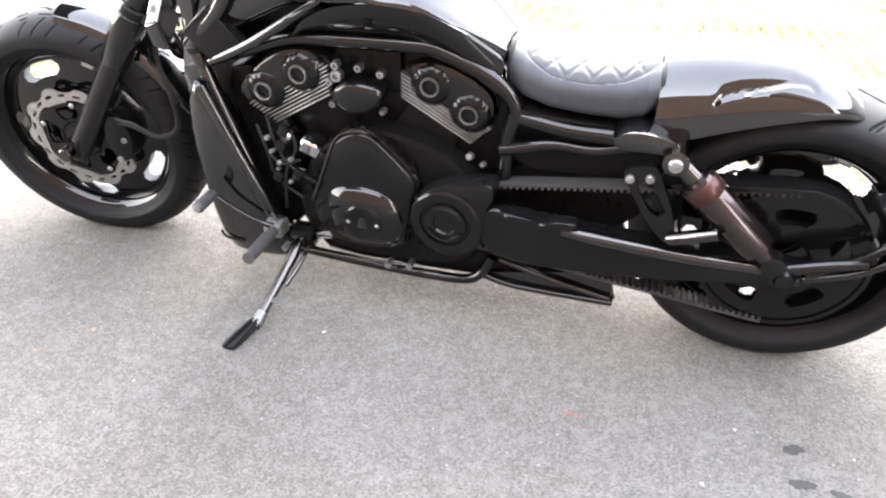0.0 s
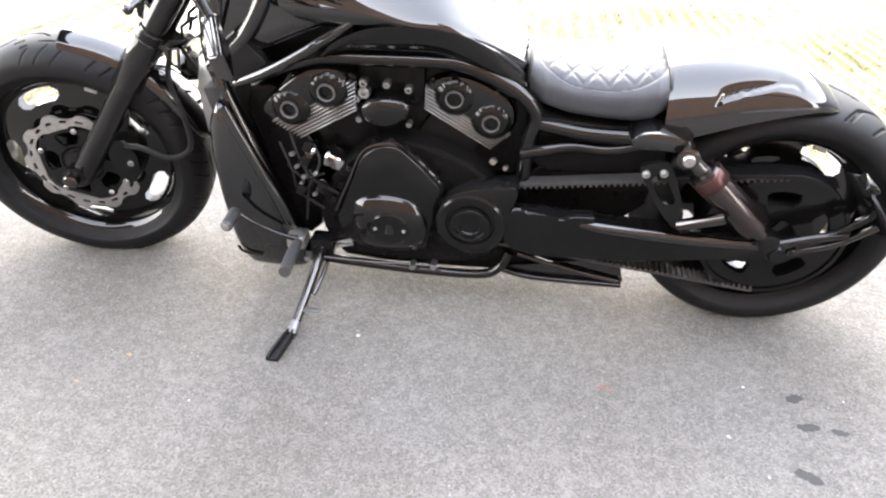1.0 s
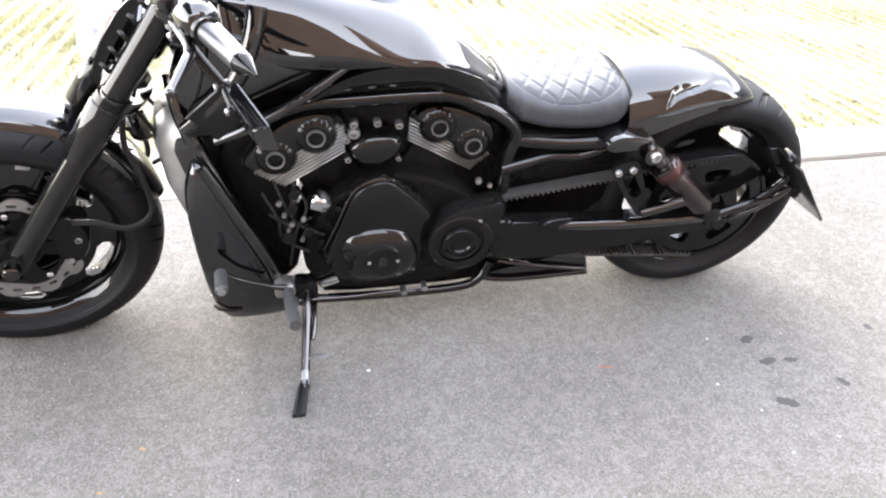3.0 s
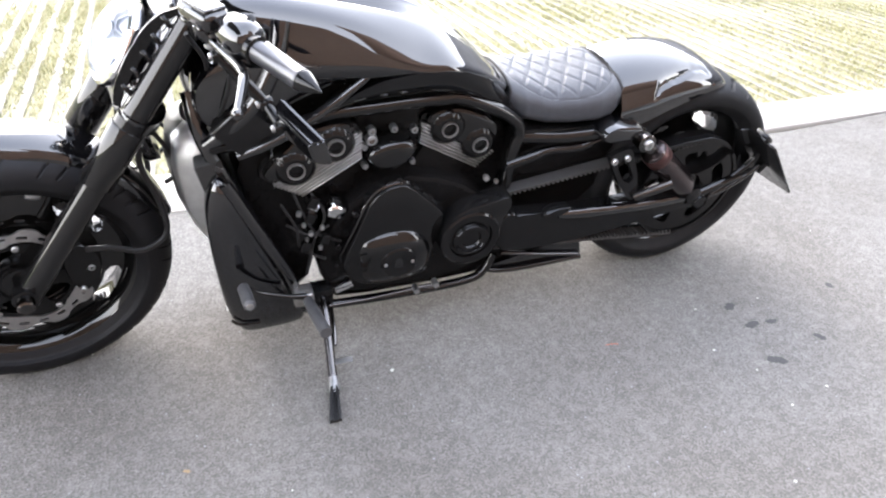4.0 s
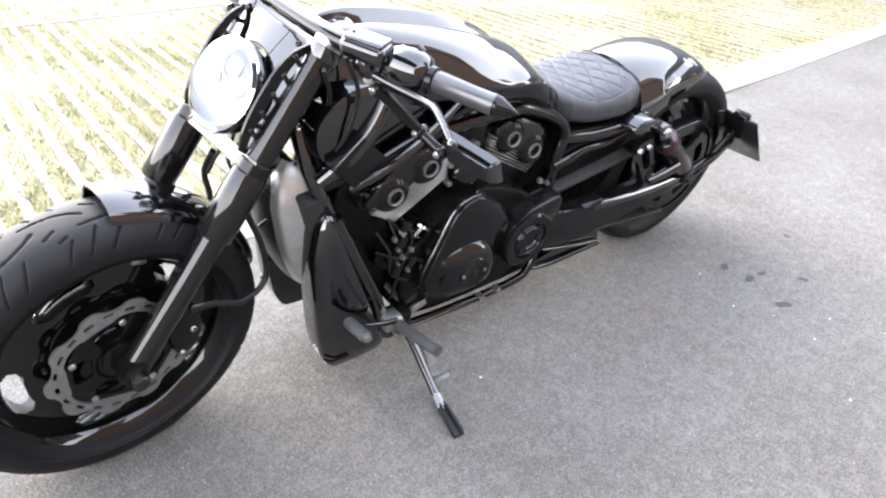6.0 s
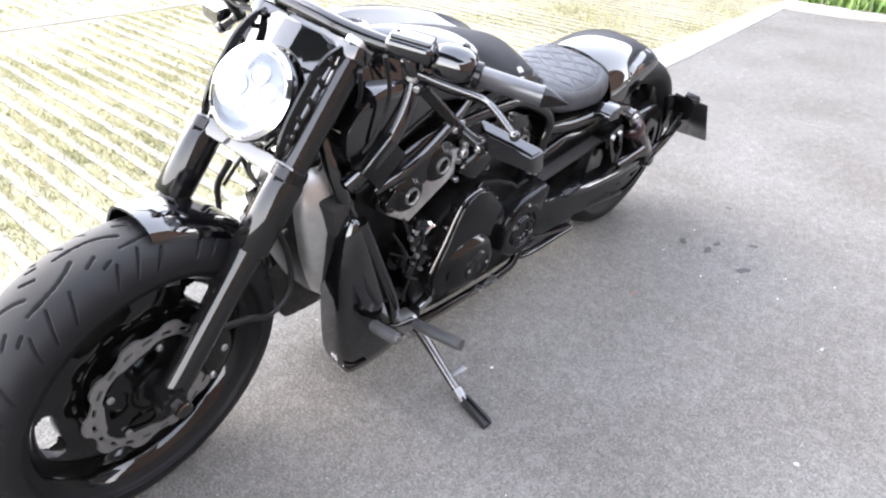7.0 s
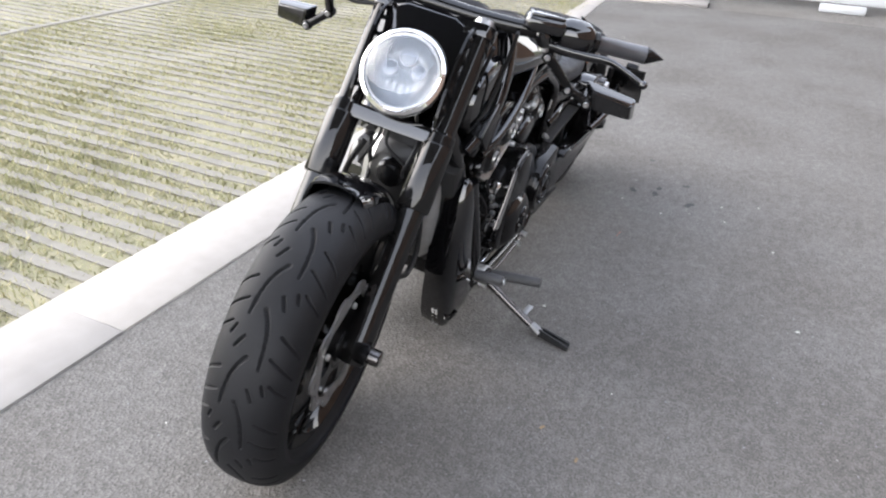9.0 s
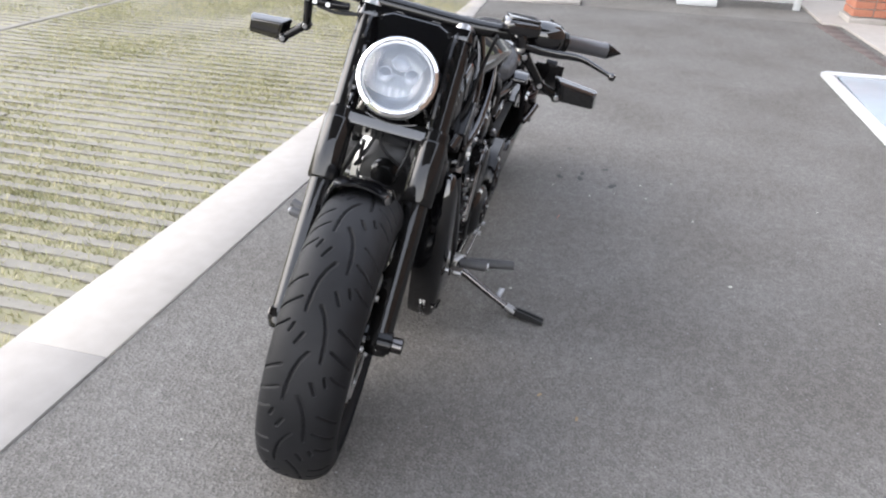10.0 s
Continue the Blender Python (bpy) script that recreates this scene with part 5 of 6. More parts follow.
for k, pts in enumerate([[(-0.27, -0.15, 0.50), (-0.25, -0.165, 0.44), (-0.22, -0.165, 0.38), (-0.16, -0.16, 0.34)], [(-0.30, -0.15, 0.47), (-0.27, -0.17, 0.41), (-0.26, -0.165, 0.34), (-0.20, -0.16, 0.29)], [(-0.23, -0.14, 0.49), (-0.20, -0.16, 0.43), (-0.23, -0.17, 0.36), (-0.25, -0.16, 0.25)], [(-0.29, -0.14, 0.40), (-0.24, -0.17, 0.385), (-0.19, -0.165, 0.40)]]):
    part("wiring", tube(pts, 0.0032, 8, 6), BLACKRUBBER, engine)
for bx, by, bz in ((-0.235, -0.165, 0.43), (-0.25, -0.17, 0.35), (-0.20, -0.165, 0.36), (-0.225, -0.16, 0.47)):
    part("connector", block((0.024, 0.016, 0.030), (bx, by, bz), 0.004, (0, 25, 0)), SATIN, engine)
part("bracket_plate", block((0.05, 0.012, 0.022), (-0.155, -0.16, 0.185), 0.003, (0, -20, 0)), CHROME, engine, "bright metal bracket")
part("pivot_block", plate([(0.19, 0.27), (0.30, 0.30), (0.34, 0.22), (0.30, 0.155), (0.20, 0.135)], -0.135, 0.135, 0.008, 1), MATTE, engine)
part("sump", plate([(-0.19, 0.14), (0.20, 0.14), (0.18, 0.105), (-0.16, 0.10)], -0.12, 0.12, 0.01, 1), MATTE, engine)

# tank cover with a valley down its middle, and panels under it
TANK = [(-0.4, 0.9, 0.906, 0.862, 0.8, 0.075),
        (-0.36, 0.908, 0.924, 0.875, 0.785, 0.108),
        (-0.3, 0.906, 0.928, 0.876, 0.775, 0.135),
        (-0.22, 0.898, 0.92, 0.862, 0.772, 0.154),
        (-0.14, 0.886, 0.907, 0.84, 0.772, 0.168),
        (-0.06, 0.872, 0.89, 0.816, 0.775, 0.177),
        (0.02, 0.854, 0.868, 0.797, 0.779, 0.18),
        (0.1, 0.828, 0.836, 0.79, 0.775, 0.174),
        (0.18, 0.782, 0.784, 0.752, 0.735, 0.148),
        (0.24, 0.732, 0.731, 0.712, 0.7, 0.116),
        (0.285, 0.69, 0.687, 0.676, 0.666, 0.084)]


def tank():
    xs_ = [t[0] for t in TANK]
    fine = np.linspace(xs_[0], xs_[-1], 44)
    cols = [np.array([t[k] for t in TANK]) for k in range(1, 6)]
    line = []
    for x in fine:
        i = int(np.clip(np.searchsorted(xs_, x) - 1, 0, len(xs_) - 2))
        t = (x - xs_[i]) / (xs_[i + 1] - xs_[i])
        vals = []
        for c in cols:
            a, b = c[i], c[i + 1]
            m0 = (b - c[i - 1]) / 2 if i else b - a
            m1 = (c[i + 2] - a) / 2 if i + 2 < len(c) else b - a
            vals.append((2 * t ** 3 - 3 * t * t + 1) * a + (t ** 3 - 2 * t * t + t) * m0 + (3 * t * t - 2 * t ** 3) * b + (t ** 3 - t * t) * m1)
        zv, zr, zs, zl, ws = vals
        e = min(max((x + 0.22) / 0.30, 0), 1)
        e = e * e * (3 - 2 * e)
        zv = zr - 0.046 + (zv - zr + 0.046) * min(max((x + 0.10) / 0.18, 0), 1)
        gap, deep = zr - zs, zr - zl
        soft_ = [(0.55, zr - gap * 0.17), (0.77, zr - gap * 0.50), (0.95, zs + 0.007), (1.0, zs - 0.006), (0.985, (zs + zl) / 2 - 0.002)]
        steep = [(0.55, zr - deep * 0.03), (0.75, zr - deep * 0.15), (0.91, zr - deep * 0.46), (1.0, zr - deep * 0.74), (0.99, zr - deep * 0.88)]
        flank = [(ws * (p[0] * e + q[0] * (1 - e)), p[1] * e + q[1] * (1 - e)) for p, q in zip(soft_, steep)]
        half = [(0.0, zv), (ws * 0.12, zv + (zr - zv) * 0.18), (ws * 0.29, zr - 0.006), (ws * 0.37, zr)] + flank + [(ws * 0.93, zl), (ws * 0.80, zl - 0.014)]
        pts = catmull([(x, y, z) for y, z in half], 3)
        line.append([(x, -p.y, p.z) for p in pts[::-1]] + [(x, p.y, p.z) for p in pts[1:]])
    bm = loft(line, closed=True)
    part("tank_cover", bm, GLOSS, bike, "gloss black sculpted tank cover with a centre valley", 50)


tank()
part("filler_cap", lathe([(0, 0.032), (0.006, 0.032), (0.009, 0.028), (0.009, 0)], (-0.10, 0.0, 0.858), (0.2, 0, 1), 36), GLOSS, bike)
pod = part("instrument_pod", lathe([(-0.05, 0.050), (0.0, 0.054), (0.016, 0.053), (0.024, 0.046), (0.026, 0.040)], (-0.345, 0.0, 0.885), (-0.15, 0, 1), 40), GLOSS, bike, "round gloss black instrument pod")
part("pod_ring", lathe([(0.022, 0.048), (0.028, 0.047), (0.029, 0.043), (0.024, 0.042)], (-0.345, 0.0, 0.885), (-0.15, 0, 1), 40, cap=False), CHROME, pod)
part("pod_face", lathe([(0.024, 0.043), (0.0255, 0.0)], (-0.345, 0.0, 0.885), (-0.15, 0, 1), 40), SATIN, pod)
part("centre_console", loft([[(x, y, z + 0.012 * math.cos(y / w * 1.5)) for y in np.linspace(-w, w, 9)] + [(x, w, z - 0.03), (x, -w, z - 0.03)] for x, w, z in ((-0.30, 0.034, 0.885), (-0.22, 0.032, 0.878), (-0.12, 0.026, 0.858), (-0.02, 0.016, 0.838), (0.04, 0.006, 0.826))]), GLOSS, bike)
for side in (-1, 1):
    top = [(-0.175, 0.150, 0.700), (-0.140, 0.162, 0.735), (-0.075, 0.172, 0.770), (-0.002, 0.175, 0.785), (0.060, 0.174, 0.788), (0.117, 0.170, 0.780), (0.190, 0.150, 0.746), (0.245, 0.118, 0.702), (0.275, 0.100, 0.672)]
    low = [(-0.190, 0.128, 0.690), (-0.140, 0.130, 0.700), (-0.066, 0.132, 0.705), (0.010, 0.133, 0.708), (0.075, 0.133, 0.710), (0.150, 0.132, 0.702), (0.210, 0.128, 0.675), (0.262, 0.118, 0.645), (0.290, 0.105, 0.620)]
    rows = [catmull([(x, side * (y0 * (1 - f) + y1 * f + 0.010 * math.sin(f * math.pi)), z0 * (1 - f) + z1 * f) for (x, y0, z0), (x1, y1, z1) in zip(top, low)], 5) for f in (0, 0.15, 0.4, 0.7, 1.0)]
    rows = [[(p.x, p.y * 0.6, p.z) for p in rows[0]]] + rows + [[(p.x, p.y * 0.6, p.z) for p in rows[-1]]]
    part("airbox_panel", loft(rows, closed=False, cap=False), ENAMEL, bike, "gloss black side panel under the tank", 60)
    sc = part("air_scoop", dome([(-0.462, 0.765), (-0.452, 0.690), (-0.40, 0.660), (-0.32, 0.690), (-0.22, 0.735), (-0.135, 0.772), (-0.18, 0.800), (-0.28, 0.842), (-0.37, 0.845), (-0.42, 0.815)], [(1.0, side * 0.06), (1.0, side * 0.126), (0.95, side * 0.139), (0.8, side * 0.145), (0.5, side * 0.148)], 2), GLOSS, bike, "gloss black air scoop panel")
    part("neck_tube", tube([(-0.268, side * 0.122, 0.900), (-0.280, side * 0.138, 0.850), (-0.302, side * 0.148, 0.795), (-0.340, side * 0.152, 0.735), (-0.392, side * 0.150, 0.685), (-0.440, side * 0.135, 0.640)], 0.0195, 18, 5), GLOSS, bike, "gloss black curved neck tube")
    part("scoop_panel", plate([(-0.432, 0.682), (-0.360, 0.745), (-0.287, 0.669), (-0.371, 0.618)], side * 0.169, side * 0.14, 0.004, 0), SATIN, sc, "flat satin black scoop side")
    part("scoop_edge", tube([(-0.432, side * 0.1685, 0.683), (-0.360, side * 0.1685, 0.746)], 0.002, 8, 1), GREYALU, sc)
    part("scoop_bar", tube([(-0.382, side * 0.158, 0.618), (-0.320, side * 0.170, 0.648), (-0.250, side * 0.174, 0.686), (-0.170, side * 0.170, 0.735), (-0.092, side * 0.158, 0.784)], [0.010, 0.012, 0.012, 0.011, 0.008], 14, 4), GLOSS, sc)
    part("scoop_bracket", block((0.05, 0.02, 0.016), (-0.415, side * 0.15, 0.642), 0.004, (0, -15, 0)), SATIN, sc)

    part("scoop_web", plate([(-0.42, 0.70), (-0.40, 0.61), (-0.30, 0.635), (-0.19, 0.67), (-0.06, 0.70), (-0.06, 0.79), (-0.18, 0.78), (-0.30, 0.76)], side * 0.09, side * 0.03, 0.004, 1), MATTE, bike)
    part("belly_plate", plate([(0.07, 0.205), (0.20, 0.215), (0.30, 0.19), (0.30, 0.132), (0.10, 0.122), (-0.13, 0.122), (-0.15, 0.16), (-0.05, 0.20)], side * 0.138, side * 0.09, 0.004, 1), MATTE, bike)

# seat with diamond quilting
SEAT = [(0.270, 0.060, 0.693, 0.640), (0.285, 0.098, 0.698, 0.612), (0.320, 0.126, 0.692, 0.596), (0.380, 0.144, 0.682, 0.586), (0.450, 0.152, 0.682, 0.582), (0.520, 0.153, 0.691, 0.580), (0.565, 0.145, 0.697, 0.588), (0.590, 0.128, 0.694, 0.606), (0.606, 0.100, 0.684, 0.630)]


def seat():
    n, k = 110, 200
    xs_ = [s[0] for s in SEAT]
    rings = []
    for i in range(n + 1):
        x = xs_[0] + (xs_[-1] - xs_[0]) * i / n
        w, top, low = (float(np.interp(x, xs_, [s[c] for s in SEAT])) for c in (1, 2, 3))
        ring = []
        for j in range(k):
            a = 2 * math.pi * j / k
            c, s = math.cos(a), math.sin(a)
            y = w * math.copysign(abs(c) ** 0.68, c)
            if s >= 0:
                z = low + (top - low) * (0.45 + 0.55 * abs(s) ** 0.75) - 0.016 * (y / w) ** 2 * 0
            else:
                z = low + (top - low) * (0.45 - 0.45 * abs(s) ** 0.6)
            if s > 0:
                fx, fy = (x - 0.445) / 0.145, y / (w * 0.88)
                inner = 1 - (abs(fx) ** 3.2 + abs(fy) ** 3.2)
                if inner > 0:
                    p, q = (x * 1.0 + y * 0.62) / 0.054, (x * 1.0 - y * 0.62) / 0.054
                    g = min(abs(p - round(p)), abs(q - round(q)))
                    z += 0.0036 * (1 - math.exp(-(g / 0.07) ** 2)) * min(1, inner * 3) - 0.001
                elif inner > -0.10:
                    z -= 0.0035 * (1 - abs(inner + 0.04) / 0.06) if abs(inner + 0.04) < 0.06 else 0
            ring.append((x, y, z))
        rings.append(ring)
    s_ = part("seat", loft(rings), LEATHER, bike, "black diamond-quilted solo seat", 60)
    for i in (5, n - 5):
        ring = [Vector(p) for p in rings[i] if p[2] > rings[i][0][2] - 0.02]
        ring.sort(key=lambda p: p.y)
        part("seat_piping", tube([p + Vector((0, 0, 0.001)) for p in ring[::4] + [ring[-1]]], 0.0042, 8, 1), BLACKRUBBER, s_)
    part("seat_base", plate([(0.29, 0.596), (0.33, 0.585), (0.52, 0.575), (0.585, 0.592), (0.58, 0.565), (0.33, 0.568)], -0.138, 0.138, 0.004, 1), SATIN, s_)


seat()

part("seat_bracket", block((0.09, 0.20, 0.10), (0.625, 0.0, 0.605), 0.012), MATTE, bike)

# rear mudguard
FEND = [(0.588, 0.704, 0.157, 0.556), (0.640, 0.715, 0.157, 0.572), (0.70, 0.722, 0.154, 0.594), (0.76, 0.723, 0.148, 0.613), (0.82, 0.718, 0.142, 0.630), (0.87, 0.706, 0.135, 0.640), (0.91, 0.686, 0.124, 0.644), (0.945, 0.663, 0.106, 0.637), (0.962, 0.646, 0.088, 0.627)]


def rear_mudguard():
    """A domed guard; a shallow scoop is pressed into each flank, with a ledge along its lower lip."""
    n, m = 84, 112
    xs_ = [s[0] for s in FEND]
    ledge_x, ledge_z = (0.684, 0.700, 0.725, 0.770, 0.815, 0.845, 0.862), (0.640, 0.662, 0.672, 0.682, 0.693, 0.692, 0.684)
    curves = [np.polyfit(xs_, [s[c] for s in FEND], 5) for c in (2, 1, 3)]
    rows = []
    for i in range(n + 1):
        x = xs_[0] + (xs_[-1] - xs_[0]) * i / n
        w, top, low = (float(np.polyval(curve, x)) for curve in curves)
        lip = float(np.interp(x, ledge_x, ledge_z))
        deep = max(0.0, math.sin(math.pi * min(max((x - 0.684) / 0.178, 0), 1))) ** 0.5
        row = []
        for j in range(m + 1):
            a = math.pi * j / m
            c, s = math.cos(a), math.sin(a)
            y = -w * math.copysign(abs(c) ** 0.88, c)
            z = low + (top - low) * s ** 0.76
            up = (z - lip) / 0.030
            if deep and -0.12 < up < 1 and abs(c) > 0.2:
                dent = min(1, (up + 0.12) / 0.12) if up < 0 else (1 - up) ** 1.4
                y -= math.copysign(0.016 * deep * dent, y)
            row.append((x, y, z))
        rows.append(row)
    bm = loft(rows, closed=False, cap=False)
    bmesh.ops.recalc_face_normals(bm, faces=bm.faces)
    bmesh.ops.solidify(bm, geom=bm.faces[:], thickness=0.006)
    part("rear_mudguard", bm, GLOSS, bike, "gloss black bobbed rear mudguard with scooped flanks", 38)


rear_mudguard()

# side bodywork behind the engine
for side in (-1, 1):
    part("side_body", plate([(0.29, 0.57), (0.52, 0.575), (0.62, 0.545), (0.62, 0.47), (0.54, 0.44), (0.29, 0.43)], side * 0.115, side * 0.05, 0.006, 1), MATTE, bike)
    part("side_tube", tube([(0.285, side * 0.135, 0.487), (0.34, side * 0.14, 0.505), (0.40, side * 0.14, 0.520), (0.48, side * 0.142, 0.520), (0.55, side * 0.145, 0.540)], [0.014, 0.015, 0.012, 0.013, 0.012], 12, 5), ENAMEL, bike, "dark polished tube")
    part("shock_cover", dome([(0.508, 0.578), (0.545, 0.606), (0.61, 0.600), (0.655, 0.582), (0.664, 0.556), (0.60, 0.560), (0.53, 0.558)], [(1.0, side * 0.13), (1.0, side * 0.190), (0.93, side * 0.200), (0.6, side * 0.204)], 2), GLOSS, bike, "gloss black shock mount cover")

# swingarm, belt, rear pulley
for side in (-1, 1):
    sw = part("swingarm", dome([(0.25, 0.335), (0.285, 0.362), (0.40, 0.355), (0.50, 0.348), (0.70, 0.345), (0.86, 0.348), (0.945, 0.345), (0.965, 0.322), (0.945, 0.298), (0.86, 0.285), (0.70, 0.262), (0.55, 0.238), (0.34, 0.228), (0.26, 0.25)],
                               [(1.0, side * 0.150), (1.0, side * 0.182), (0.985, side * 0.190), (0.95, side * 0.193)], 1), SATIN, bike, "satin black swingarm")
    part("arm_ridge", dome([(0.375, 0.340), (0.41, 0.366), (0.468, 0.372), (0.475, 0.358), (0.45, 0.345)], [(1, side * 0.17), (1, side * 0.198), (0.8, side * 0.203)], 2), SATIN, sw)
    part("arm_spar", tube([(0.44, side * 0.186, 0.338), (0.52, side * 0.190, 0.335), (0.70, side * 0.190, 0.328), (0.86, side * 0.188, 0.330)], [0.012, 0.016, 0.017, 0.015], 12, 4), GLOSS, sw)
    part("axle_cap", lathe([(0, 0.030), (0.014, 0.030), (0.018, 0.024), (0.022, 0.022), (0.034, 0.018)], (0.896, side * 0.188, 0.325), (0, side, 0), 28), SATIN, sw)
    part("axle_adjuster", tube([(0.90, side * 0.200, 0.345), (0.96, side * 0.205, 0.372), (1.03, side * 0.205, 0.392)], [0.014, 0.012, 0.010], 10, 3), ENAMEL, sw)
part("belt_pulley", xform(slotted_disc(0.05, 0.166, -0.150, -0.128, 5, 20, 0.090, 0.128, 20, 0, 120), Matrix.Translation(REAR_AXLE)), SATIN, rear_wheel, "black belt pulley")
part("pulley_rim", lathe([(-0.155, 0.160), (-0.155, 0.170), (-0.12, 0.170), (-0.12, 0.160)], REAR_AXLE, (0, 1, 0), 90, cap=False), SATIN, rear_wheel)


def belt():
    """The two runs of the toothed drive belt, with teeth on the inside."""
    b = None
    for p0, p1, up in (((0.18, 0.394), (0.890, 0.498), -1), ((0.20, 0.232), (0.905, 0.158), 1)):
        a, c = Vector((p0[0], -0.138, p0[1])), Vector((p1[0], -0.138, p1[1]))
        d, n = (c - a).normalized(), Vector((-(c - a).z, 0, (c - a).x)).normalized()
        bm = bmesh.new()
        ln = (c - a).length
        teeth = int(ln / 0.014)
        prof = []
        for k in range(teeth):
            s0 = k * 0.014
            prof += [(s0, 0.003), (s0 + 0.006, 0.003), (s0 + 0.007, 0.010), (s0 + 0.012, 0.010), (s0 + 0.013, 0.003)]
        low = [(s, up * h) for s, h in prof]
        top = [(s, -up * 0.003) for s, h in prof]
        rows = []
        for y in (-0.018, 0.018):
            rows.append([bm.verts.new(a + d * s + n * h + Vector((0, y, 0))) for s, h in low])
            rows.append([bm.verts.new(a + d * s + n * h + Vector((0, y, 0))) for s, h in top])
        for i in range(len(low) - 1):
            for p, q in ((0, 1), (1, 3), (3, 2), (2, 0)):
                bm.faces.new((rows[p][i], rows[p][i + 1], rows[q][i + 1], rows[q][i]))
        b = part("drive_belt", bm, BELTRUBBER, bike, "black toothed drive belt")


belt()
for side in (-1, 1):
    part("bracket_web", plate([(0.279, 0.19), (0.56, 0.192), (0.572, 0.119), (0.283, 0.126)], side * 0.135, side * 0.12, 0.002, 0), MATTE, bike)
part("belt_guard", plate([(0.60, 0.474), (0.89, 0.514), (0.96, 0.500), (1.01, 0.46), (1.0, 0.452), (0.95, 0.488), (0.89, 0.502), (0.60, 0.460)], -0.165, -0.118, 0.002, 1), SATIN, bike)

# shock absorbers
for side in (-1, 1):
    top, low = Vector((0.640, side * 0.200, 0.558)), Vector((0.868, side * 0.200, 0.352))
    d = (low - top).normalized()
    L = (low - top).length
    body = part("shock_absorber", lathe([(0.055, 0.024), (0.058, 0.033), (0.066, 0.0355), (L - 0.07, 0.0355), (L - 0.05, 0.033), (L - 0.04, 0.020), (L + 0.01, 0.016)], top, d, 36), SHOCKMETAL, bike, "smoked chrome shock absorber")
    part("collar", lathe([(0.066, 0.0357), (0.068, 0.0372), (0.100, 0.0372), (0.102, 0.0357)], top, d, 36), RUST, body, "red-brown collar")
    part("top_eye", lathe([(-0.02, 0.022), (-0.018, 0.025), (0.018, 0.025), (0.02, 0.022)], top + Vector((0, side * 0.004, 0)), (0, 1, 0), 26), DARKCHROME, body)
    part("eye_bolt", bolt(tuple(top + Vector((0, side * 0.022, 0))), (0, side, 0), 0.014, 0.012), ZINC, body)
    part("neck", lathe([(0.01, 0.018), (0.055, 0.020), (0.06, 0.026)], top, d, 24), DARKCHROME, body)
    part("upper_link", tube([(0.632, side * 0.19, 0.585), (0.645, side * 0.20, 0.555)], 0.013, 14, 1), ENAMEL, body)
    part("low_eye", lathe([(-0.02, 0.020), (-0.018, 0.024), (0.018, 0.024), (0.02, 0.020)], low, (0, 1, 0), 24), SATIN, body)
    # passenger peg hanger: a tapered plate with a long slot
    rim_o = chaikin([(0.546, 0.516), (0.556, 0.527), (0.598, 0.54), (0.614, 0.533), (0.664, 0.42), (0.668, 0.379), (0.654, 0.362), (0.629, 0.388), (0.593, 0.435), (0.561, 0.488)], 1)
    slot = chaikin([(0.576, 0.487), (0.583, 0.503), (0.598, 0.508), (0.612, 0.496), (0.642, 0.445), (0.639, 0.431), (0.623, 0.425), (0.607, 0.439)], 1)
    bm = bmesh.new()
    rows = []
    for y in (0.208, 0.190):
        o_ring = [bm.verts.new((x, side * y, z)) for x, z in rim_o]
        i_ring = [bm.verts.new((*min(((x2, side * y, z2) for x2, z2 in slot), key=lambda p: math.hypot(p[0] - x, p[2] - z)),)) for x, z in rim_o]
        rows.append((o_ring, i_ring))
    bridge(bm, [rows[0][1], rows[0][0], rows[1][0], rows[1][1], rows[0][1]], cap0=False, cap1=False)
    bmesh.ops.remove_doubles(bm, verts=bm.verts, dist=0.0002)
    arm = part("peg_hanger", bm, SATIN, bike, "slotted black footpeg hanger plate")
    for bx, bz in ((0.562, 0.506), (0.600, 0.512)):
        part("hanger_bolt", bolt((bx, side * 0.206, bz), (0, side, 0), 0.009, 0.010), ZINC, arm)
    part("passenger_peg", tube([(0.660, side * 0.210, 0.378), (0.70, side * 0.225, 0.402), (0.748, side * 0.24, 0.430)], [0.013, 0.0145, 0.014], 14, 2), DARKCHROME, arm, "folded metal footpeg")

# underside triangle bracket and linkage
for side in (-1, 1):
    part("lower_bracket", plate([(0.26, 0.150), (0.345, 0.128), (0.572, 0.132), (0.578, 0.142), (0.555, 0.225), (0.545, 0.215)], side * 0.150, side * 0.142, 0.001, 0), GLOSS, bike)
    part("bracket_tube", tube([(0.25, side * 0.155, 0.150), (0.345, side * 0.157, 0.131), (0.574, side * 0.157, 0.134)], 0.008, 10, 3), ENAMEL, bike)
    part("bracket_strut", tube([(0.30, side * 0.157, 0.205), (0.44, side * 0.158, 0.170), (0.565, side * 0.157, 0.145)], 0.007, 10, 3), GLOSS, bike)
part("shift_rod", tube([(-0.245, -0.195, 0.158), (-0.10, -0.200, 0.160), (0.085, -0.200, 0.170)], 0.0040, 10, 1), DARKCHROME, bike, "thin metal shift rod")
for x, z in ((-0.245, 0.158), (0.035, 0.166), (0.09, 0.175)):
    part("rod_end", lathe([(-0.012, 0.008), (0.012, 0.008)], (x, -0.20, z), LEFT, 14), ZINC, bike)
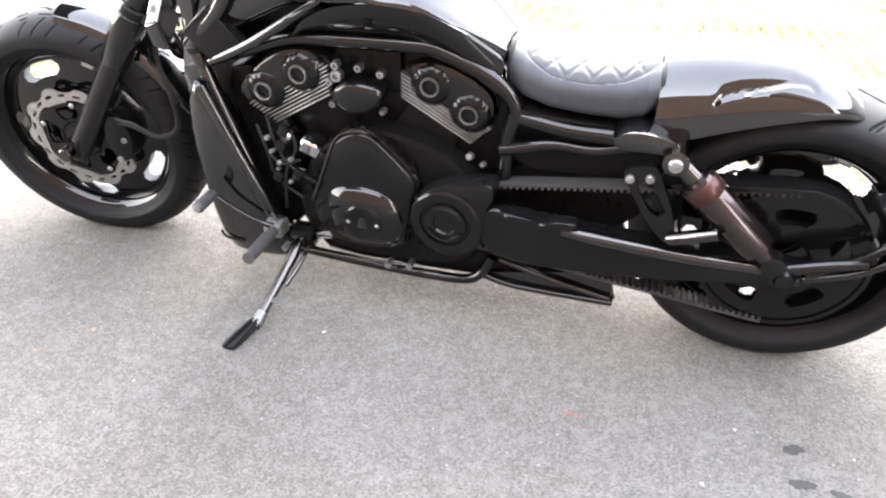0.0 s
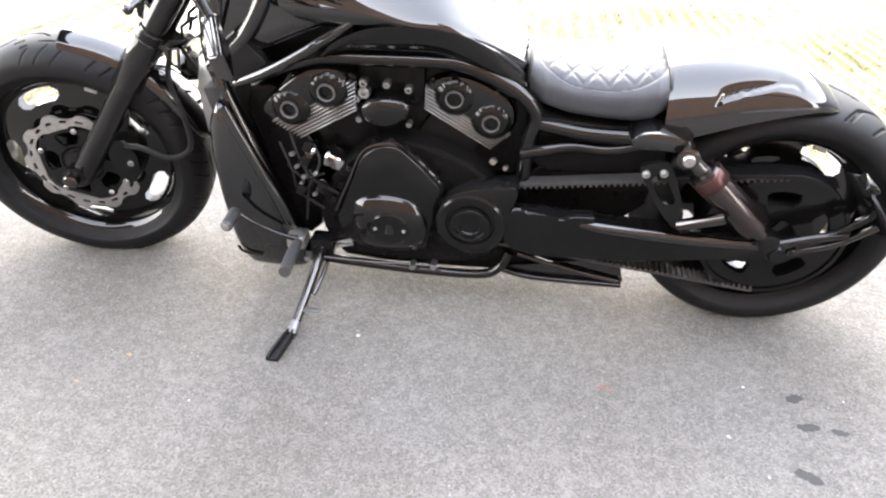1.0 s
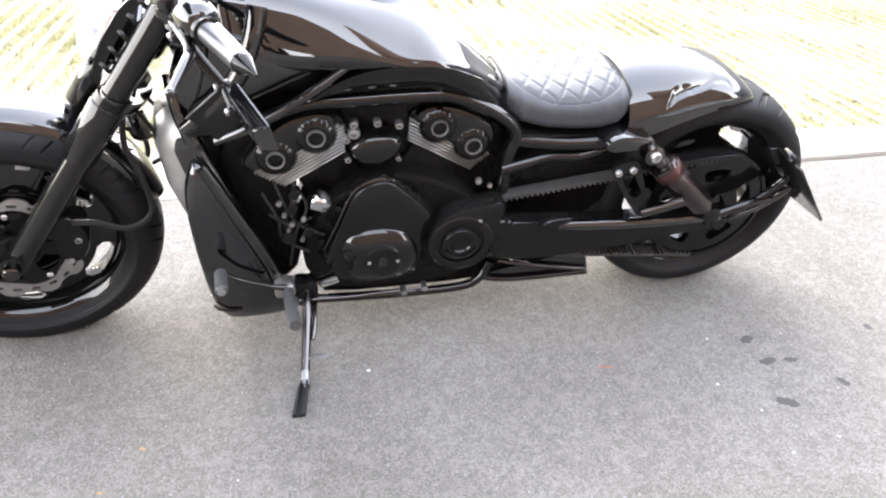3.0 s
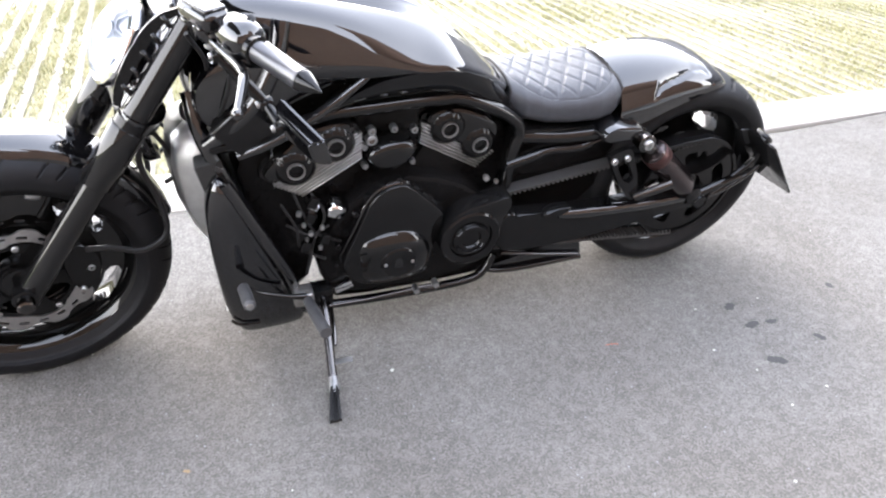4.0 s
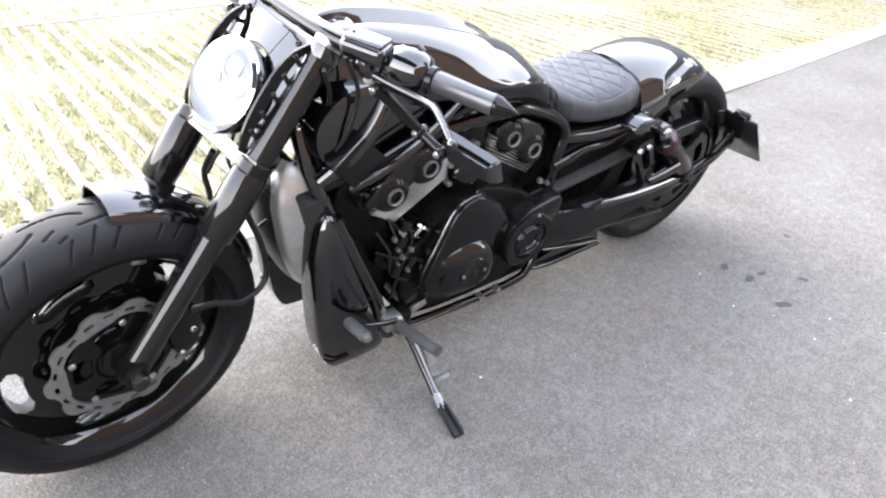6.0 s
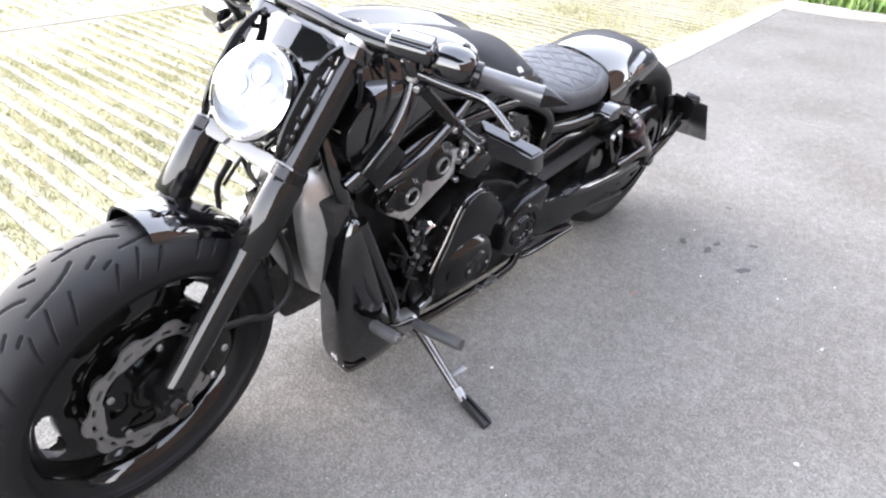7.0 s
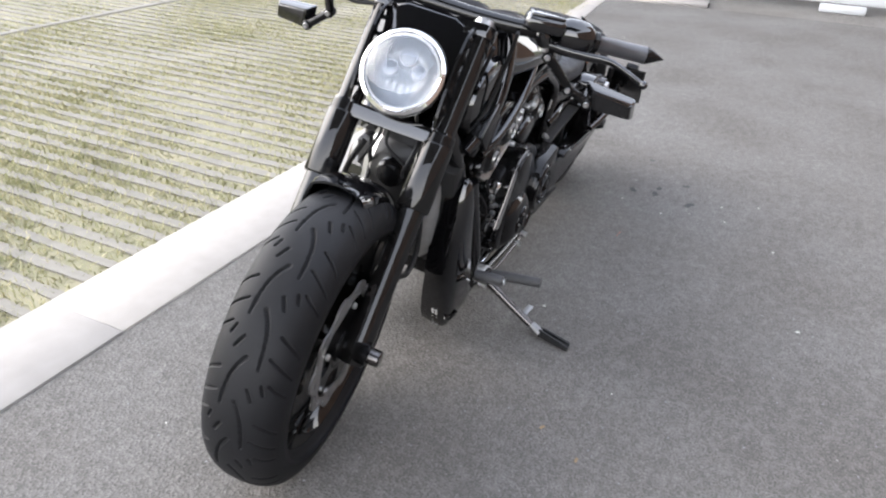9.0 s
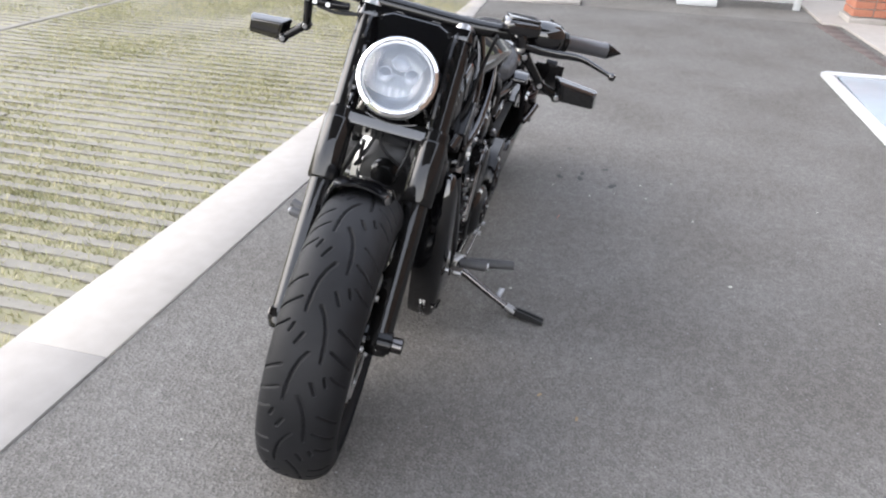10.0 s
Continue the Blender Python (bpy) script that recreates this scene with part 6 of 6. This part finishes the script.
for side in (-1, 1):
    peg = part("footpeg", tube([(-0.262, side * 0.205, 0.215), (-0.256, side * 0.28, 0.228), (-0.246, side * 0.366, 0.242)], [0.012, 0.0150, 0.0145], 16, 3), PEGRUBBER, bike, "worn grey rubber front footpeg")
    part("peg_clevis", block((0.05, 0.05, 0.04), (-0.268, side * 0.195, 0.212), 0.008), ALU if side < 0 else SATIN, peg)
    part("peg_stem", tube([(-0.258, side * 0.16, 0.175), (-0.265, side * 0.20, 0.210)], 0.016, 12, 1), SATIN, peg)
    ped = part("foot_lever", tube([(-0.262, side * 0.215, 0.225), (-0.31, side * 0.215, 0.236), (-0.37, side * 0.215, 0.262), (-0.412, side * 0.222, 0.298)], [0.009, 0.0065, 0.006, 0.0065], 10, 4), ENAMEL, bike, "curved metal foot lever")
    part("lever_rubber", lathe([(0, 0.011), (0.006, 0.0145), (0.075, 0.0145), (0.08, 0.010)], (-0.412, side * 0.222, 0.300), (0.08, side, 0.10), 18), PEGRUBBER, ped)
    part("roller_cap", lathe([(0.079, 0.009), (0.083, 0.009), (0.084, 0.006)], (-0.412, side * 0.222, 0.300), (0.08, side, 0.10), 14), ZINC, ped)

# side stand
stand = part("side_stand", tube([(-0.212, -0.165, 0.168), (-0.216, -0.215, 0.152), (-0.228, -0.32, 0.105), (-0.238, -0.412, 0.068)], [0.014, 0.0135, 0.0115, 0.0115], 14, 4), DARKCHROME, bike, "dark metal side stand")
bm = loft([[(-0.238 - 0.018 * f + dx, -0.400 - 0.098 * f + dy, 0.070 + 0.006 * f + dz) for dx, dy, dz in ((-w, 0, -0.003), (w, 0, -0.003), (w * 0.9, 0, h), (w * 0.45, 0, h), (w * 0.35, 0, h * 0.45), (-w * 0.35, 0, h * 0.45), (-w * 0.45, 0, h), (-w * 0.9, 0, h))] for f, w, h in ((0, 0.009, 0.018), (0.2, 0.012, 0.018), (0.55, 0.014, 0.015), (0.85, 0.0155, 0.012), (1.0, 0.0145, 0.009))])
part("stand_foot", bm, BLACKRUBBER, stand, "black stand foot with a hollow top")
part("stand_collar", tube([(-0.2335, -0.372, 0.084), (-0.237, -0.404, 0.072)], [0.0135, 0.0145], 12, 1), GREYALU, stand)
part("stand_tab", block((0.046, 0.018, 0.005), (-0.200, -0.342, 0.104), 0.0018, (0, -8, -8)), GREYALU, stand, "grey stand tab")
part("stand_bracket", block((0.06, 0.05, 0.06), (-0.215, -0.155, 0.168), 0.008), SATIN, stand)
part("stand_spring", tube([(-0.195, -0.17, 0.150), (-0.20, -0.24, 0.125), (-0.21, -0.29, 0.108)], 0.006, 8, 3), DARKCHROME, stand)

for side in (-1, 1):
    part("inner_frame", plate([(0.24, 0.43), (0.60, 0.47), (0.66, 0.42), (0.60, 0.36), (0.50, 0.25), (0.30, 0.18)], side * 0.105, side * 0.03, 0.006, 1), MATTE, bike)
part("rear_filler", plate([(0.18, 0.60), (0.27, 0.60), (0.30, 0.56), (0.30, 0.40), (0.20, 0.40), (0.12, 0.50)], -0.085, 0.085, 0.006, 1), MATTE, bike)
part("coolant_tank", plate([(-0.40, 0.58), (-0.30, 0.60), (-0.24, 0.50), (-0.21, 0.28), (-0.24, 0.16), (-0.33, 0.16), (-0.36, 0.40)], -0.10, 0.10, 0.01, 1), MATTE, bike)

# radiator with side shrouds
rad = part("radiator", block((0.06, 0.28, 0.32), (-0.415, 0, 0.44), 0.008, (0, -12, 0)), CORE, bike, "radiator between black shrouds")
for side in (-1, 1):
    part("radiator_shroud", dome([(-0.432, 0.578), (-0.456, 0.545), (-0.472, 0.480), (-0.470, 0.334), (-0.455, 0.165), (-0.428, 0.096), (-0.40, 0.080), (-0.27, 0.086), (-0.258, 0.110), (-0.268, 0.165), (-0.335, 0.35), (-0.405, 0.54)],
                                 [(0.97, side * 0.10), (1.0, side * 0.150), (0.98, side * 0.164), (0.92, side * 0.174), (0.75, side * 0.181), (0.45, side * 0.185), (0.15, side * 0.186)], 2, centre=(-0.40, 0.30)), GLOSS, rad, "gloss black radiator side shroud")
    part("shroud_lip", tube([(-0.448, side * 0.176, 0.150), (-0.43, side * 0.184, 0.138), (-0.38, side * 0.184, 0.134)], 0.0035, 8, 3), SATIN, rad)


def radiator_hood():
    """The smooth front cowl of the radiator, bowed across."""
    levels = [(0.655, -0.500, 0.075, 0.02), (0.63, -0.535, 0.10, 0.03), (0.56, -0.548, 0.122, 0.035), (0.46, -0.538, 0.138, 0.035), (0.38, -0.515, 0.135, 0.035), (0.33, -0.490, 0.118, 0.03), (0.30, -0.465, 0.085, 0.02)]
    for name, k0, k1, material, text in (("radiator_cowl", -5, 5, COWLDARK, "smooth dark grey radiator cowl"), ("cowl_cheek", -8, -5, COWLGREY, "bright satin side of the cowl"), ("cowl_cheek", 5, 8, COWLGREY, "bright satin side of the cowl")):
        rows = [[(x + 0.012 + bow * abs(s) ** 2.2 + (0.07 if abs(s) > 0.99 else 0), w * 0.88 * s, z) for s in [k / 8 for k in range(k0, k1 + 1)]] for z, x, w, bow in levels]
        bm = loft(rows, closed=False, cap=False)
        bmesh.ops.recalc_face_normals(bm, faces=bm.faces)
        bmesh.ops.solidify(bm, geom=bm.faces[:], thickness=0.006)
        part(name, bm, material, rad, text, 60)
    for i in range(6):
        for j in (0, 1):
            part("grille_hole", lathe([(0, 0.004), (0.003, 0.004)], (-0.452 + 0.0052 * i, -0.150 + 0.010 * j, 0.165 - 0.012 * i), (-1, 0, 0), 8), ZINC, rad)


radiator_hood()
part("horn", lathe([(0, 0.036), (0.02, 0.036), (0.03, 0.030), (0.035, 0.010)], (-0.55, -0.01, 0.585), (-1, 0, -0.2), 26), SATIN, bike)
for pts in ([(-0.52, -0.03, 0.72), (-0.575, -0.06, 0.68), (-0.60, -0.05, 0.62), (-0.565, -0.04, 0.58)], [(-0.53, 0.03, 0.72), (-0.585, 0.03, 0.67), (-0.60, 0.06, 0.60)], [(-0.52, 0.0, 0.71), (-0.58, 0.01, 0.66), (-0.57, -0.07, 0.60)]):
    part("cable", tube(pts, 0.004, 8, 6, ST), BLACKRUBBER, bike)
for pts in ([(-0.45, -0.16, 0.90), (-0.42, -0.13, 0.82), (-0.44, -0.10, 0.74), (-0.47, -0.08, 0.66)], [(-0.43, -0.20, 0.94), (-0.38, -0.17, 0.84), (-0.40, -0.155, 0.74), (-0.43, -0.12, 0.68)]):
    part("control_cable", tube(pts, 0.0045, 8, 6), BLACKRUBBER, bike)

# number plate carrier on the left of the rear wheel
pl = [Vector(v) for v in ((1.013, -0.178, 0.535), (0.999, -0.302, 0.542), (1.139, -0.297, 0.372), (1.143, -0.155, 0.355))]
nrm = (pl[1] - pl[0]).cross(pl[3] - pl[0]).normalized()
bm = bmesh.new()
bridge(bm, [[bm.verts.new(v) for v in pl], [bm.verts.new(v + nrm * 0.006) for v in pl]])
carrier = part("plate_carrier", bm, SATIN, bike, "black side-mounted number plate carrier")
inner = [Vector(v) for v in ((0.992, -0.154, 0.520), (1.013, -0.178, 0.528), (1.141, -0.156, 0.362), (1.108, -0.134, 0.360))]
bm = bmesh.new()
bridge(bm, [[bm.verts.new(v) for v in inner], [bm.verts.new(v + nrm * 0.006) for v in inner]])
part("carrier_flange", bm, SATIN, carrier)
part("plate_lamp", block((0.03, 0.05, 0.022), (1.005, -0.245, 0.548), 0.005, (0, 40, 0)), SATIN, carrier)
part("carrier_arm", tube([(0.93, -0.205, 0.345), (1.00, -0.200, 0.385), (1.06, -0.200, 0.44), (1.06, -0.205, 0.47)], [0.012, 0.010, 0.010, 0.010], 10, 4), SATIN, carrier)
part("carrier_stay", tube([(0.93, -0.205, 0.33), (1.02, -0.203, 0.365), (1.085, -0.205, 0.42)], 0.008, 10, 4), ENAMEL, carrier)

# ---- pieces of the grass paving ----
rr = random.Random(5)
for i in range(30, 152):
    xb = -6.0 + STEP * i
    y = 0.958
    for k in range(2):
        o = new("paver_bar", bar_meshes[rr.randrange(6)])
        ln = (SEAM - 0.958) / 2
        o.location, o.scale = (xb + rr.uniform(-0.004, 0.004), y + k * ln, rr.uniform(-0.004, 0.001)), (1, ln - 0.006, 1)
        o.parent = paving
co, fc = [], []
for i in range(10, 175):
    xb, y0, y1 = -6.0 + STEP * i, SEAM + 0.09, 10.0
    for y in np.arange(y0, y1, 0.6):
        j, w = rr.uniform(-0.004, 0.004), BAR / 2 + rr.uniform(-0.003, 0.003)
        n = len(co)
        z = rr.uniform(-0.006, 0.0)
        co += [(xb + j - w * 1.1, y, -0.03), (xb + j - w, y, z), (xb + j + w, y, z), (xb + j + w * 1.1, y, -0.03), (xb + j - w * 1.1, y + 0.595, -0.03), (xb + j - w, y + 0.595, z), (xb + j + w, y + 0.595, z), (xb + j + w * 1.1, y + 0.595, -0.03)]
        fc += [(n, n + 1, n + 5, n + 4), (n + 1, n + 2, n + 6, n + 5), (n + 2, n + 3, n + 7, n + 6), (n, n + 3, n + 2, n + 1)]
me = bpy.data.meshes.new("far_paver_bars")
me.from_pydata(co, [], fc)
me.materials.append(PAVER)
far_bars = new("far_paver_bars", me)
far_bars.parent = paving
tagged(far_bars, kind="stuff")
